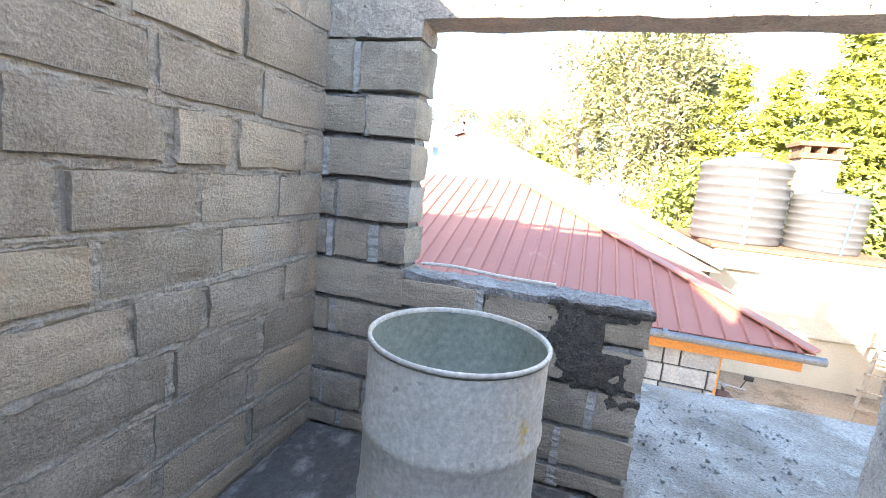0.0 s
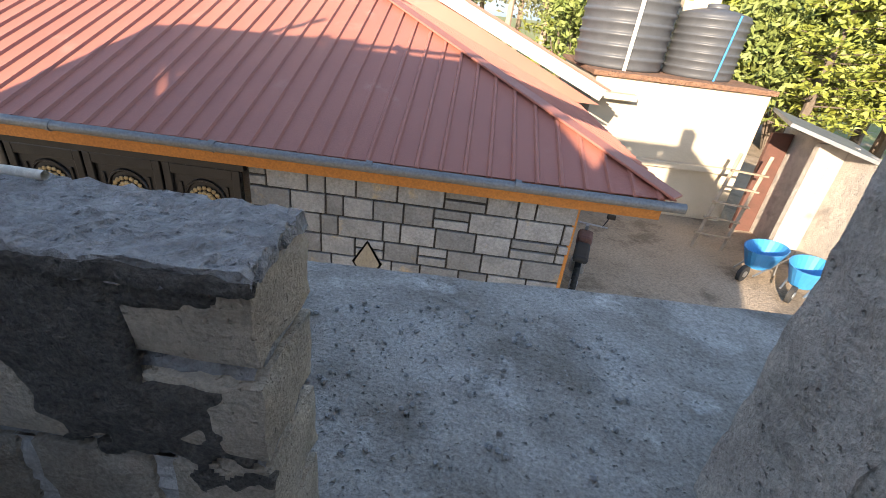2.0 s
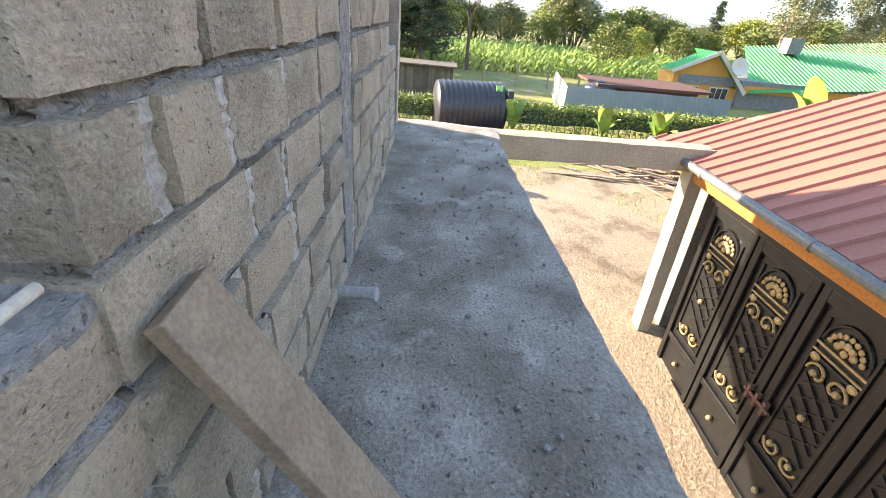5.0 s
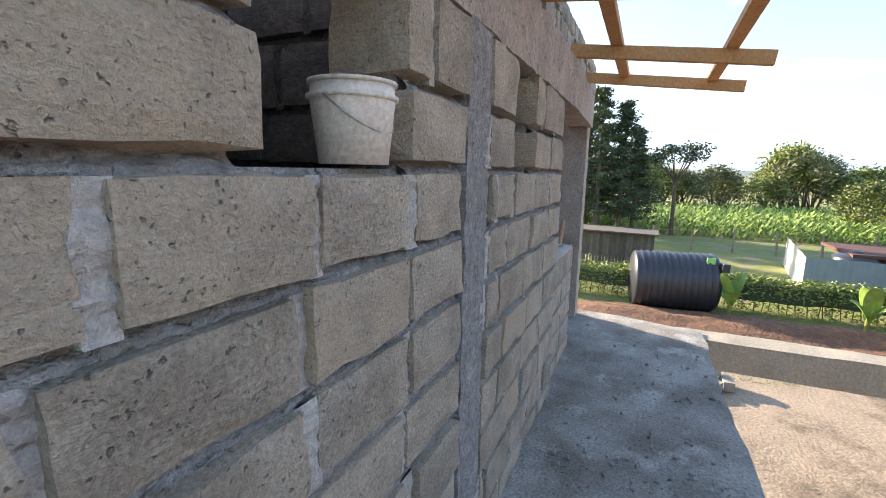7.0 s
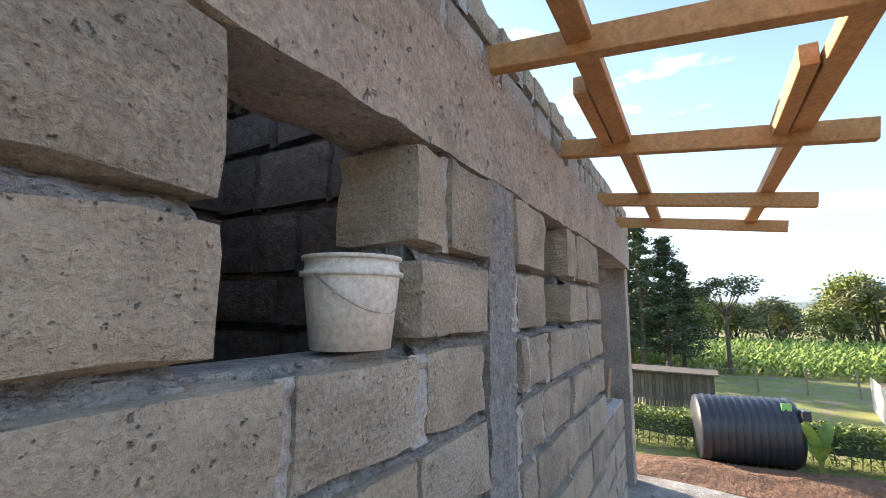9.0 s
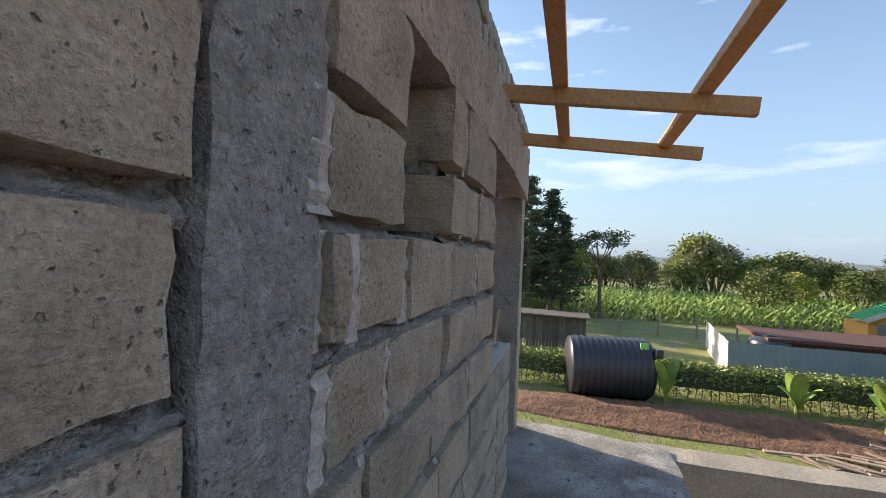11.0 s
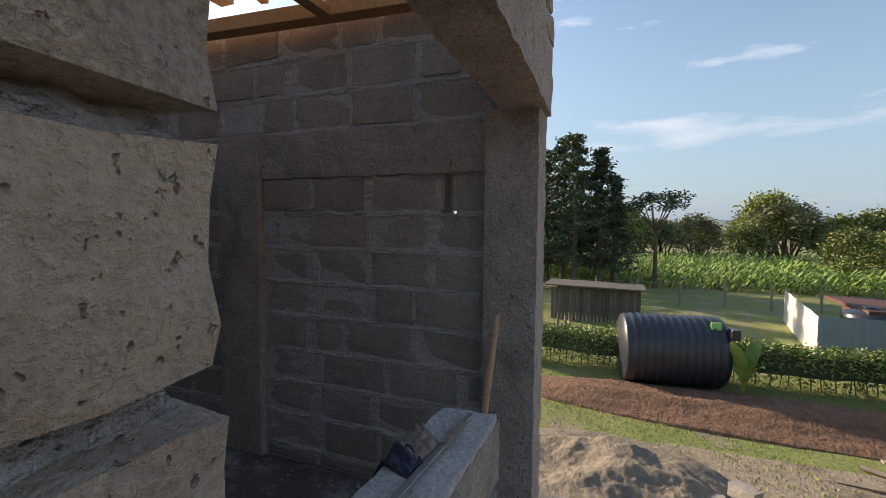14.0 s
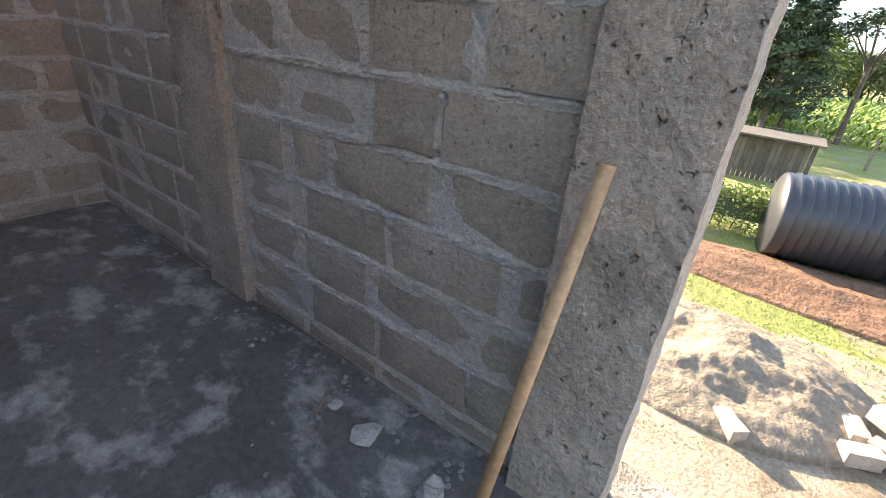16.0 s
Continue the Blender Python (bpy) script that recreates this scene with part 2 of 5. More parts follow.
def leafmat(name, c1, c2, scale=1.2):
    m = mat(name, c1, c2, scale, 0.6, 0.0, 9, rnd=0.18)
    b = m.node_tree.nodes["Principled BSDF"]
    b.inputs["Subsurface Weight"].default_value = 0.0
    b.inputs["Transmission Weight"].default_value = 0.0
    return m


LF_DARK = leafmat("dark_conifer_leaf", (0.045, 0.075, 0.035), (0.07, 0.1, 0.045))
LF_GREEN = leafmat("green_leaf", (0.12, 0.17, 0.04), (0.2, 0.22, 0.06))
LF_GUM = leafmat("gum_leaf", (0.16, 0.18, 0.08), (0.23, 0.23, 0.11))
LF_YEL = leafmat("yellow_green_leaf", (0.27, 0.28, 0.045), (0.17, 0.22, 0.04))
LF_MAIZE = leafmat("maize_leaf", (0.2, 0.32, 0.06), (0.3, 0.38, 0.1))
LF_HEDGE = leafmat("hedge_leaf", (0.19, 0.27, 0.055), (0.28, 0.33, 0.09))
LF_BANANA = leafmat("banana_leaf", (0.2, 0.34, 0.06), (0.3, 0.42, 0.1), 3)
GRASSM = mat("meadow", (0.17, 0.21, 0.05), (0.27, 0.27, 0.09), 0.9, 0.9, 0.8, 16, c3=(0.3, 0.235, 0.16), spot=0.52, dist=0.05, c3scale=0.7, lo=0.55, hi=1.4)
YARD = mat("bare_yard_earth", (0.39, 0.31, 0.23), (0.28, 0.22, 0.16), 0.9, 0.95, 0.9, 20, c3=(0.18, 0.14, 0.1), spot=0.54, dist=0.05, c3scale=0.9, lo=0.55, hi=1.4)
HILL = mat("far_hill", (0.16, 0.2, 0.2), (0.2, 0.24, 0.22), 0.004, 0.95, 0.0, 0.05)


# ---- building blocks ----
def finish(name, bm, material, parent=None, label="", smooth=False):
    me = bpy.data.meshes.new(name)
    bm.to_mesh(me)
    bm.free()
    for mm in (material if isinstance(material, (list, tuple)) else [material]):
        me.materials.append(mm)
    if smooth:
        for p in me.polygons:
            p.use_smooth = True
    ob = new(name, me)
    if parent is not None:
        ob.parent = parent
    if label:
        ob["label"] = label
    return ob


def part(name, bm, material, parent, label="", smooth=False):
    return finish(name, bm, material, parent, label, smooth)


def thing(name, label, category, group="", kind="", at=None):
    e = new(name)
    if at is not None:
        e.matrix_basis = at
    return tagged(e, label, category, group, kind)


def add_box(bm, x0, x1, y0, y1, z0, z1, m=None, bevel=0.0):
    r = bmesh.ops.create_cube(bm, size=1.0)
    vs = r["verts"]
    bmesh.ops.scale(bm, vec=(x1 - x0, y1 - y0, z1 - z0), verts=vs)
    bmesh.ops.translate(bm, vec=((x0 + x1) / 2, (y0 + y1) / 2, (z0 + z1) / 2), verts=vs)
    if bevel:
        es = list({e for v in vs for e in v.link_edges})
        nv = bmesh.ops.bevel(bm, geom=es, offset=bevel, segments=2, affect="EDGES", profile=0.5)
        vs = list({v for f in nv["faces"] for v in f.verts} | {v for v in vs if v.is_valid})
    if m is not None:
        bmesh.ops.transform(bm, matrix=m, verts=vs)
    return vs


def box(x0, x1, y0, y1, z0, z1, bevel=0.0, m=None):
    bm = bmesh.new()
    add_box(bm, x0, x1, y0, y1, z0, z1, m, bevel)
    return bm


def bar(a, b, w, h, bevel=0.0, bm=None, roll=0.0):
    """A board from a to b, w wide and h deep."""
    a, b = Vector(a), Vector(b)
    q = (b - a).to_track_quat("X", "Z").to_matrix().to_4x4()
    m = Matrix.Translation((a + b) / 2) @ q @ Matrix.Rotation(roll, 4, "X")
    own = bm if bm is not None else bmesh.new()
    L = (b - a).length
    add_box(own, -L / 2, L / 2, -w / 2, w / 2, -h / 2, h / 2, m, bevel)
    return own


def rod(a, b, r1, r2=None, seg=10, bm=None):
    a, b = Vector(a), Vector(b)
    own = bm if bm is not None else bmesh.new()
    m = Matrix.Translation((a + b) / 2) @ (b - a).to_track_quat("Z", "Y").to_matrix().to_4x4()
    bmesh.ops.create_cone(own, cap_ends=True, segments=seg, radius1=r1, radius2=r1 if r2 is None else r2, depth=(b - a).length, matrix=m)
    return own


def lathe(profile, seg=40, bm=None, m=None):
    own = bm if bm is not None else bmesh.new()
    rings = []
    for r, z in profile:
        rings.append([own.verts.new((r * math.cos(2 * math.pi * i / seg), r * math.sin(2 * math.pi * i / seg), z)) for i in range(seg)])
    for p, q in zip(rings, rings[1:]):
        for i in range(seg):
            own.faces.new((p[i], p[(i + 1) % seg], q[(i + 1) % seg], q[i]))
    if m is not None:
        bmesh.ops.transform(own, matrix=m, verts=[v for ring in rings for v in ring])
    return own


def roughen(bm, amount, scale=6.0, seed=0.0):
    for v in bm.verts:
        p = v.co * scale + Vector((seed, seed * 1.7, seed * 0.3))
        v.co += Vector((noise.noise(p), noise.noise(p + Vector((31, 0, 0))), noise.noise(p + Vector((0, 57, 0))))) * amount


def slab_mesh(x0, x1, y0, y1, z0, z1, step, amount, seed=0.0, scale=6.0):
    """A solid with cut-up faces whose surface and edges are uneven."""
    bm = box(x0, x1, y0, y1, z0, z1)
    for axis, lo, hi in ((0, x0, x1), (1, y0, y1), (2, z0, z1)):
        k = int((hi - lo) / step)
        for i in range(1, k + 1):
            co, no = [0, 0, 0], [0, 0, 0]
            co[axis], no[axis] = lo + (hi - lo) * i / (k + 1), 1
            bmesh.ops.bisect_plane(bm, geom=bm.verts[:] + bm.edges[:] + bm.faces[:], plane_co=co, plane_no=no)
    roughen(bm, amount, scale, seed)
    return bm


# ---- hewn stone walls ----
BLOCKS = {}


def block_mesh(length, height, depth, material):
    length, height = round(length, 2), round(height, 3)
    key = (length, height, depth, material.name, random.randrange(5))
    if key not in BLOCKS:
        bm = box(-length / 2, length / 2, -depth / 2, depth / 2, -height / 2, height / 2)
        bmesh.ops.subdivide_edges(bm, edges=bm.edges[:], cuts=3, use_grid_fill=True)
        sd = random.random() * 90
        half = Vector((length / 2, depth / 2, height / 2))
        for v in bm.verts:
            on = [abs(abs(v.co[i]) - half[i]) < 1e-5 for i in range(3)]
            pull = 0.003 + 0.013 * abs(noise.noise(v.co * 11 + Vector((sd, 0, 0)))) * (0.6 if material is STONE_IN else 1.0)
            if sum(on) >= 2:
                for i in range(3):
                    if on[i]:
                        v.co[i] -= math.copysign(pull, v.co[i])
            v.co += Vector((random.uniform(-1, 1) * 0.004, 0.007 * noise.noise(v.co * 8 + Vector((0, 0, sd))) + random.uniform(-1, 1) * 0.002, random.uniform(-1, 1) * 0.004))
        me = bpy.data.meshes.new("block")
        bm.to_mesh(me)
        bm.free()
        me.materials.append(material)
        BLOCKS[key] = me
    return BLOCKS[key]


COURSE = 0.2075
WALL_JOBS = []


def stone_wall(name, label, base, yaw, length, joints, holes=(), thick=0.2, material=STONE, gaps=(), proud=0.012, long=0.4):
    """base: the start of the wall's middle line at z 0; joints: the heights of bed joints; holes and gaps: (s0, s1, z0, z1) along the wall."""
    m = Matrix.Translation(base) @ Matrix.Rotation(yaw, 4, "Z")
    wall = thing(name, label, "wall", kind="structure", at=m)
    core = bmesh.new()
    for i, (z0, z1) in enumerate(zip(joints, joints[1:])):
        cuts = sorted((s0, s1) for s0, s1, a, b in holes if a < z1 - 0.03 and b > z0 + 0.03)
        runs, s = [], 0.0
        for a, b in cuts:
            if a - s > 0.02:
                runs.append((s, a))
            s = max(s, b)
        if length - s > 0.02:
            runs.append((s, length))
        for a, b in runs:
            back = {STONE_IN: 0.002, STONE_ROOM: 0.004}.get(material, 0.04)
            add_box(core, a + 0.01, b - 0.01, -thick / 2 + back, thick / 2 - back, z0, z1)
            solid = sorted((g0, g1) for g0, g1, c, d in gaps if c < z1 - 0.03 and d > z0 + 0.03)
            WALL_JOBS.append((wall, a, b, z0, z1, thick, material, solid, proud, long))
    part("mortar_core", core, {STONE_IN: MORTARPALE, STONE_ROOM: MORTARTAN}.get(material, MORTAR), wall)
    return wall


def lay_blocks():
    rnd = random.Random(7)
    heads = {}
    for wall, a, b, z0, z1, thick, material, solid, proud, long in WALL_JOBS:
        if z1 - z0 < 0.06:
            continue
        s = a
        while s < b - 0.05:
            n = rnd.choice((long, long, long * 0.9, long * 0.62, long * 1.1))
            e = s + n
            if b - e < 0.14:
                e = b
            for g0, g1 in solid:
                if s < g0 < e:
                    e = g0
                if g0 <= s + 0.001 < g1:
                    s = g1
                    e = min(b, s + n)
            if e - s > 0.05:
                joint = rnd.choice((0.012, 0.02, 0.03, 0.045))
                first, final = s < a + 0.001, e > b - 0.001
                s_in, e_in = s + (-0.012 if first else joint / 2), e - (-0.012 if final else joint / 2)
                ob = new("block", block_mesh(max(0.05, e_in - s_in), z1 - z0 - rnd.choice((0.018, 0.024, 0.03) if material is STONE else (0.02, 0.026, 0.032)), thick + 2 * proud, material))
                ob.parent = wall
                ob.location = ((s_in + e_in) / 2, rnd.uniform(-0.008, 0.008), (z0 + z1) / 2 + 0.004)
                ob.rotation_euler = (0, rnd.uniform(-0.012, 0.012), rnd.uniform(-0.014, 0.014))
                if e < b - 0.05:
                    w = joint * 0.5 + 0.009
                    deep = thick / 2 + proud * rnd.uniform(-0.2, 0.7)
                    slab_bits = heads.setdefault(wall, [])
                    slab_bits.append((e, w, deep, z0 + 0.01, z1 - 0.012))
            s = e
    beds = {}
    for wall, a, b, z0, z1, thick, material, solid, proud, long in WALL_JOBS:
        if material is STONE_SHADE or z0 < 0.01:
            continue
        bm, mm = beds.setdefault(wall, (bmesh.new(), {STONE_IN: MORTARPALE, STONE_ROOM: MORTARTAN}.get(material, MORTAR)))
        out = {STONE_IN: 0.005, STONE_ROOM: 0.004}.get(material, -0.006)
        slope = (0.006, 0.0, 0.004, 0.018, 0.04) if material is STONE else (0.012, 0.0, 0.0, 0.0, 0.012)
        k = max(2, int((b - a - 0.02) / 0.022))
        for side in (-1, 1):
            prev = None
            for i in range(k + 1):
                x = a + 0.01 + (b - a - 0.02) * i / k
                if any(g0 < x < g1 for g0, g1 in solid):
                    prev = None
                    continue
                row = []
                for j, dz in enumerate((-0.024, -0.012, -0.004, 0.006, 0.022)):
                    deep = thick / 2 + out + rnd.uniform(-0.004, 0.004) + 0.007 * noise.noise((x * 13, z0 * 50, j * 0.8)) - slope[j]
                    row.append(bm.verts.new((x, side * deep, z0 + dz + rnd.uniform(-0.004, 0.004))))
                if prev:
                    for j in range(4):
                        q = (prev[j], row[j], row[j + 1], prev[j + 1])
                        bm.faces.new(q if side < 0 else q[::-1])
                prev = row
    for wall, (bm, mm) in beds.items():
        tagged(part("bed_mortar", bm, mm, wall, "rough crumbly mortar in the bed joints"), kind="stuff")
    for wall, bits in heads.items():
        bm = bmesh.new()
        for e, w, deep, z0, z1 in bits:
            rows = []
            for k in range(12):
                z = z0 + (z1 - z0) * k / 11
                l, r = w * rnd.uniform(0.8, 1.12), w * rnd.uniform(0.8, 1.12)
                d1, d2 = deep + rnd.uniform(-0.008, 0.004), deep + rnd.uniform(-0.008, 0.004)
                rows.append([bm.verts.new(p) for p in ((e - l, -d1, z), (e + r, -d1, z), (e + r, d2, z), (e - l, d2, z))])
            for p, q in zip(rows, rows[1:]):
                for i in range(4):
                    bm.faces.new((p[i], p[(i + 1) % 4], q[(i + 1) % 4], q[i]))
        # divider and partition joints get dark mortar, the rooms' shade put into the colour
        tagged(part("head_mortar", bm, WETMORTAR if wall.name in ("wall_divider", "wall_partition") else MORTARTAN if wall.name.startswith("wall_room_left") else MORTARPALE, wall, "pale flush mortar in the upright joints"), kind="stuff")


LOW = [0.0, 0.1225] + [0.1225 + COURSE * i for i in range(1, 5)]
LOW[-1] = 0.92
TALL = [0.0] + [0.1225 + COURSE * i for i in range(0, 10)]
TALL[-1] = 2.04
FULL = TALL + [2.3, 2.5, 2.68]
INNER = [0.0] + [0.1 + COURSE * i for i in range(9)] + [2.03, 2.25, 2.47, 2.68]

# ---- slab, floor, ground ----


def skew_edge(bm):
    """The slab's outer edge runs a little askew and is broken."""
    for v in bm.verts:
        if v.co.y > 1.1:
            v.co.y += 0.045 * max(0.0, v.co.x + 4.5) + 0.03 * noise.noise((v.co.x * 3, 0, 2)) - 0.025
            v.co.z -= 0.012 if v.co.z > -0.08 else 0
        if v.co.x < -5.6 and v.co.y > -0.1:
            v.co.x += 0.18 * max(0.0, v.co.y - 0.1) + 0.03 * noise.noise((v.co.y * 4, 3, 1))
    return bm


slab = finish("floor", skew_edge(slab_mesh(-6.2, 1.6, -4.2, 1.2, -0.17, 0.0, 0.15, 0.012, 3.0, 4.0)), [SLAB])
tagged(slab, "bare grey cast concrete slab floor with mortar stains and dust", "floor", kind="structure")
walk2 = finish("floor_1", skew_edge(slab_mesh(1.6, 4.2, 0.3, 1.2, -0.17, 0.0, 0.15, 0.012, 3.0, 4.0)), [SLAB])
tagged(walk2, "bare grey cast concrete walkway slab carried on past the wall", "floor", kind="structure")

tagged(finish("floor_2", slab_mesh(-5.9, -2.52, -3.58, -0.23, -0.02, 0.012, 0.3, 0.004, 2.0, 3.0), [FLOORDAMP]), "dark damp screed floor with pale dried splashes", "floor", kind="structure")
tagged(finish("floor_3", slab_mesh(-1.21, 1.54, -4.18, -0.23, -0.02, 0.012, 0.3, 0.004, 6.0, 3.0), [FLOORDAMP]), "dark damp screed floor of the first room", "floor", kind="structure")


def ground_z(x, y):
    return -2.6 - 0.5 * min(1.0, max(0.0, (x + 9.0) / 7.0))


def ground_sheet():
    bm = bmesh.new()
    xs = [-4000, -1500, -500, -150, -80] + [-60 + i * 1.0 for i in range(0, 81)] + [40, 80, 200, 900, 4000]
    ys = [-4000, -900, -200, -60] + [-20 + i * 1.0 for i in range(0, 61)] + [60, 120, 400, 1500, 4000]
    grid = [[bm.verts.new((x, y, ground_z(x, y) + 0.05 * noise.noise((x * 0.35, y * 0.35, 0)))) for y in ys] for x in xs]
    for i in range(len(xs) - 1):
        for j in range(len(ys) - 1):
            f = bm.faces.new((grid[i][j], grid[i + 1][j], grid[i + 1][j + 1], grid[i][j + 1]))
            c = f.calc_center_median()
            edge = -12.5 + 1.2 * noise.noise((c.x * 0.2, c.y * 0.4, 4)) - 0.12 * c.y
            f.material_index = 1 if (c.x > edge and c.x < 25 and -15 < c.y < 35) else 0
    return finish("ground", bm, [GRASSM, YARD], smooth=True)


tagged(ground_sheet(), "short green grass and trodden bare earth reaching the horizon", "ground", kind="structure")

# ---- the building under construction ----
stone_wall("wall_front", "hewn grey stone block wall with rough mortar joints and small openings", (-3.97, -0.1, 0), 0, 3.23, TALL,
           holes=[(2.06, 2.54, 1.575, 2.05), (0.78, 1.16, 1.575, 2.05)], gaps=[(1.48, 1.69, 0, 3)], proud=0.022)
stone_wall("wall_parapet", "low stone block parapet with smeared cement top", (-0.74, -0.1, 0), 0, 1.16, LOW)
stone_wall("wall_low", "low stone block wall beside the open doorway", (-4.965, -0.108, 0), 0, 0.995, [0.0, 0.13, 0.325, 0.53, 0.735, 0.935], thick=0.165, long=0.5)
tagged(finish("trim_low_wall_cap", slab_mesh(-4.968, -3.99, -0.192, -0.024, 0.92, 0.946, 0.03, 0.009, 21.0, 16), [MORTARPALE]), "uneven pale cement smeared on the low wall top", "cap", kind="structure")
stone_wall("wall_top_course", "top courses of upright stone blocks under the rafters", (-6.05, -0.16, 0), 0.0095, 7.8, [2.36, 2.52, 2.66], long=0.25,
           holes=[(2.6, 2.72, 2.3, 2.5), (1.55, 1.7, 2.3, 2.5), (0.75, 0.87, 2.3, 2.5), (6.2, 6.35, 2.3, 2.5), (7.0, 7.15, 2.3, 2.5)])
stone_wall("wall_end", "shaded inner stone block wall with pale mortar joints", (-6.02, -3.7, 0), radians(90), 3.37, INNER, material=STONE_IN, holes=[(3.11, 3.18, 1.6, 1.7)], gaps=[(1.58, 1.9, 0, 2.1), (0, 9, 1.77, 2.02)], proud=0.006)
# courses above 2.68 are unseen, added to stop sun through the doorway
stone_wall("wall_back", "shaded stone block back wall of the end room, upper courses added to block sun", (-6.0, -3.7, 0), 0, 3.4, INNER + [2.9, 3.12, 3.34], material=STONE_IN, proud=0.006)
# the next three walls carry the dim rooms' shade in their stone colour
stone_wall("wall_divider", "stone block dividing wall between the rooms", (-2.4, -3.6, 0), radians(90), 3.4, FULL, material=STONE_SHADE, proud=0.01)
stone_wall("wall_partition", "stone block partition wall behind the narrow window", (-3.5, -3.6, 0), radians(90), 3.4, FULL, material=STONE_SHADE, proud=0.01)
stone_wall("wall_inner_back", "stone block wall behind the small windows, the room's shade put into its colour", (-3.4, -1.35, 0), 0, 1.95, FULL, material=STONE_SHADE, proud=0.01)
stone_wall("wall_room_left", "hewn brown stone block side wall with thick mortar", (-1.33, -4.2, 0), radians(90), 4.0, FULL, material=STONE_ROOM, proud=0.014, long=0.46)
# unseen wall; two upper courses added to set where sun meets the right column
stone_wall("wall_room_back", "unseen hewn stone block wall closing the room, upper courses added to shade the column", (-1.3, -4.3, 0), 0, 2.9, FULL + [2.86, 3.02], material=STONE_ROOM)
stone_wall("wall_room_right", "stone block side wall with cement render", (1.67, -4.2, 0), radians(90), 4.15, FULL)

tagged(finish("trim_pilaster", slab_mesh(-2.49, -2.28, -0.19, 0.012, 0.0, 2.04, 0.05, 0.012, 1.0, 14), [MORTAR]), "rough grey cement infill strip between two stretches of wall", "pilaster", kind="structure")
def lean_in(bm):
    """The beam runs slightly inwards towards the corner column."""
    for v in bm.verts:
        v.co.y -= 0.06 * max(0.0, -4.6 - v.co.x) / 1.4
    return bm


tagged(finish("trim_lintel_beam", lean_in(slab_mesh(-6.05, -0.74, -0.205, 0.008, 2.045, 2.36, 0.06, 0.011, 2.0, 20)), [CONC]), "rough cast concrete ring beam over the wall openings", "beam", kind="structure")
tagged(finish("trim_room_lintel", slab_mesh(-0.74, 1.57, -0.2, 0.0, 2.13, 2.36, 0.12, 0.012, 5.0, 9), [CONC]), "rough cast concrete lintel over the room opening", "beam", kind="structure")
tagged(finish("column_end", slab_mesh(-6.06, -5.85, -0.34, -0.08, 0.0, 2.05, 0.05, 0.008, 4.0, 20), [CONC]), "rough cast concrete corner column with formwork marks", "column", kind="structure")
tagged(finish("column_inner", slab_mesh(-5.98, -5.87, -2.12, -1.8, 0.0, 2.05, 0.08, 0.01, 6.0, 8), [CONC]), "cast concrete pillar in the shaded end wall", "column", kind="structure")
tagged(finish("trim_ring_beam", slab_mesh(-6.1, -5.903, -3.6, -0.3, 1.765, 2.025, 0.05, 0.014, 7.0, 13), [CONC]), "cast concrete ring beam along the end wall", "beam", kind="structure")
tagged(finish("column_right", slab_mesh(1.55, 1.8, -0.04, 0.3, 0.0, 3.0, 0.035, 0.013, 8.0, 17), [CONC]), "rough grey cement-rendered column beside the doorway", "column", kind="structure")
tagged(finish("trim_render", slab_mesh(1.555, 1.6, -2.2, -0.03, 0.0, 2.6, 0.05, 0.012, 11.0, 15), [CONC]), "uneven grey cement render on the side wall", "render", kind="structure")
tagged(finish("trim_beam_ground", slab_mesh(-6.15, -5.85, 0.95, 4.2, -0.32, -0.025, 0.15, 0.012, 12.0, 4), [SLABEDGE]), "long sunlit cast concrete beam across the yard", "beam", kind="structure")
post = finish("column_yard", slab_mesh(-6.0, -5.75, 3.7, 3.88, -2.95, -0.15, 0.2, 0.01, 13.0, 4), [SLABEDGE])
tagged(post, "pale plastered post beside the garage gate", "post", kind="structure")
# smeared cement on the parapet
capm = slab_mesh(-0.74, 0.0, -0.205, 0.01, 0.9, 0.935, 0.04, 0.02, 14.0, 9)
tagged(finish("trim_parapet_cap", capm, [MORTAR]), "uneven cement cap along the parapet top", "cap", kind="structure")


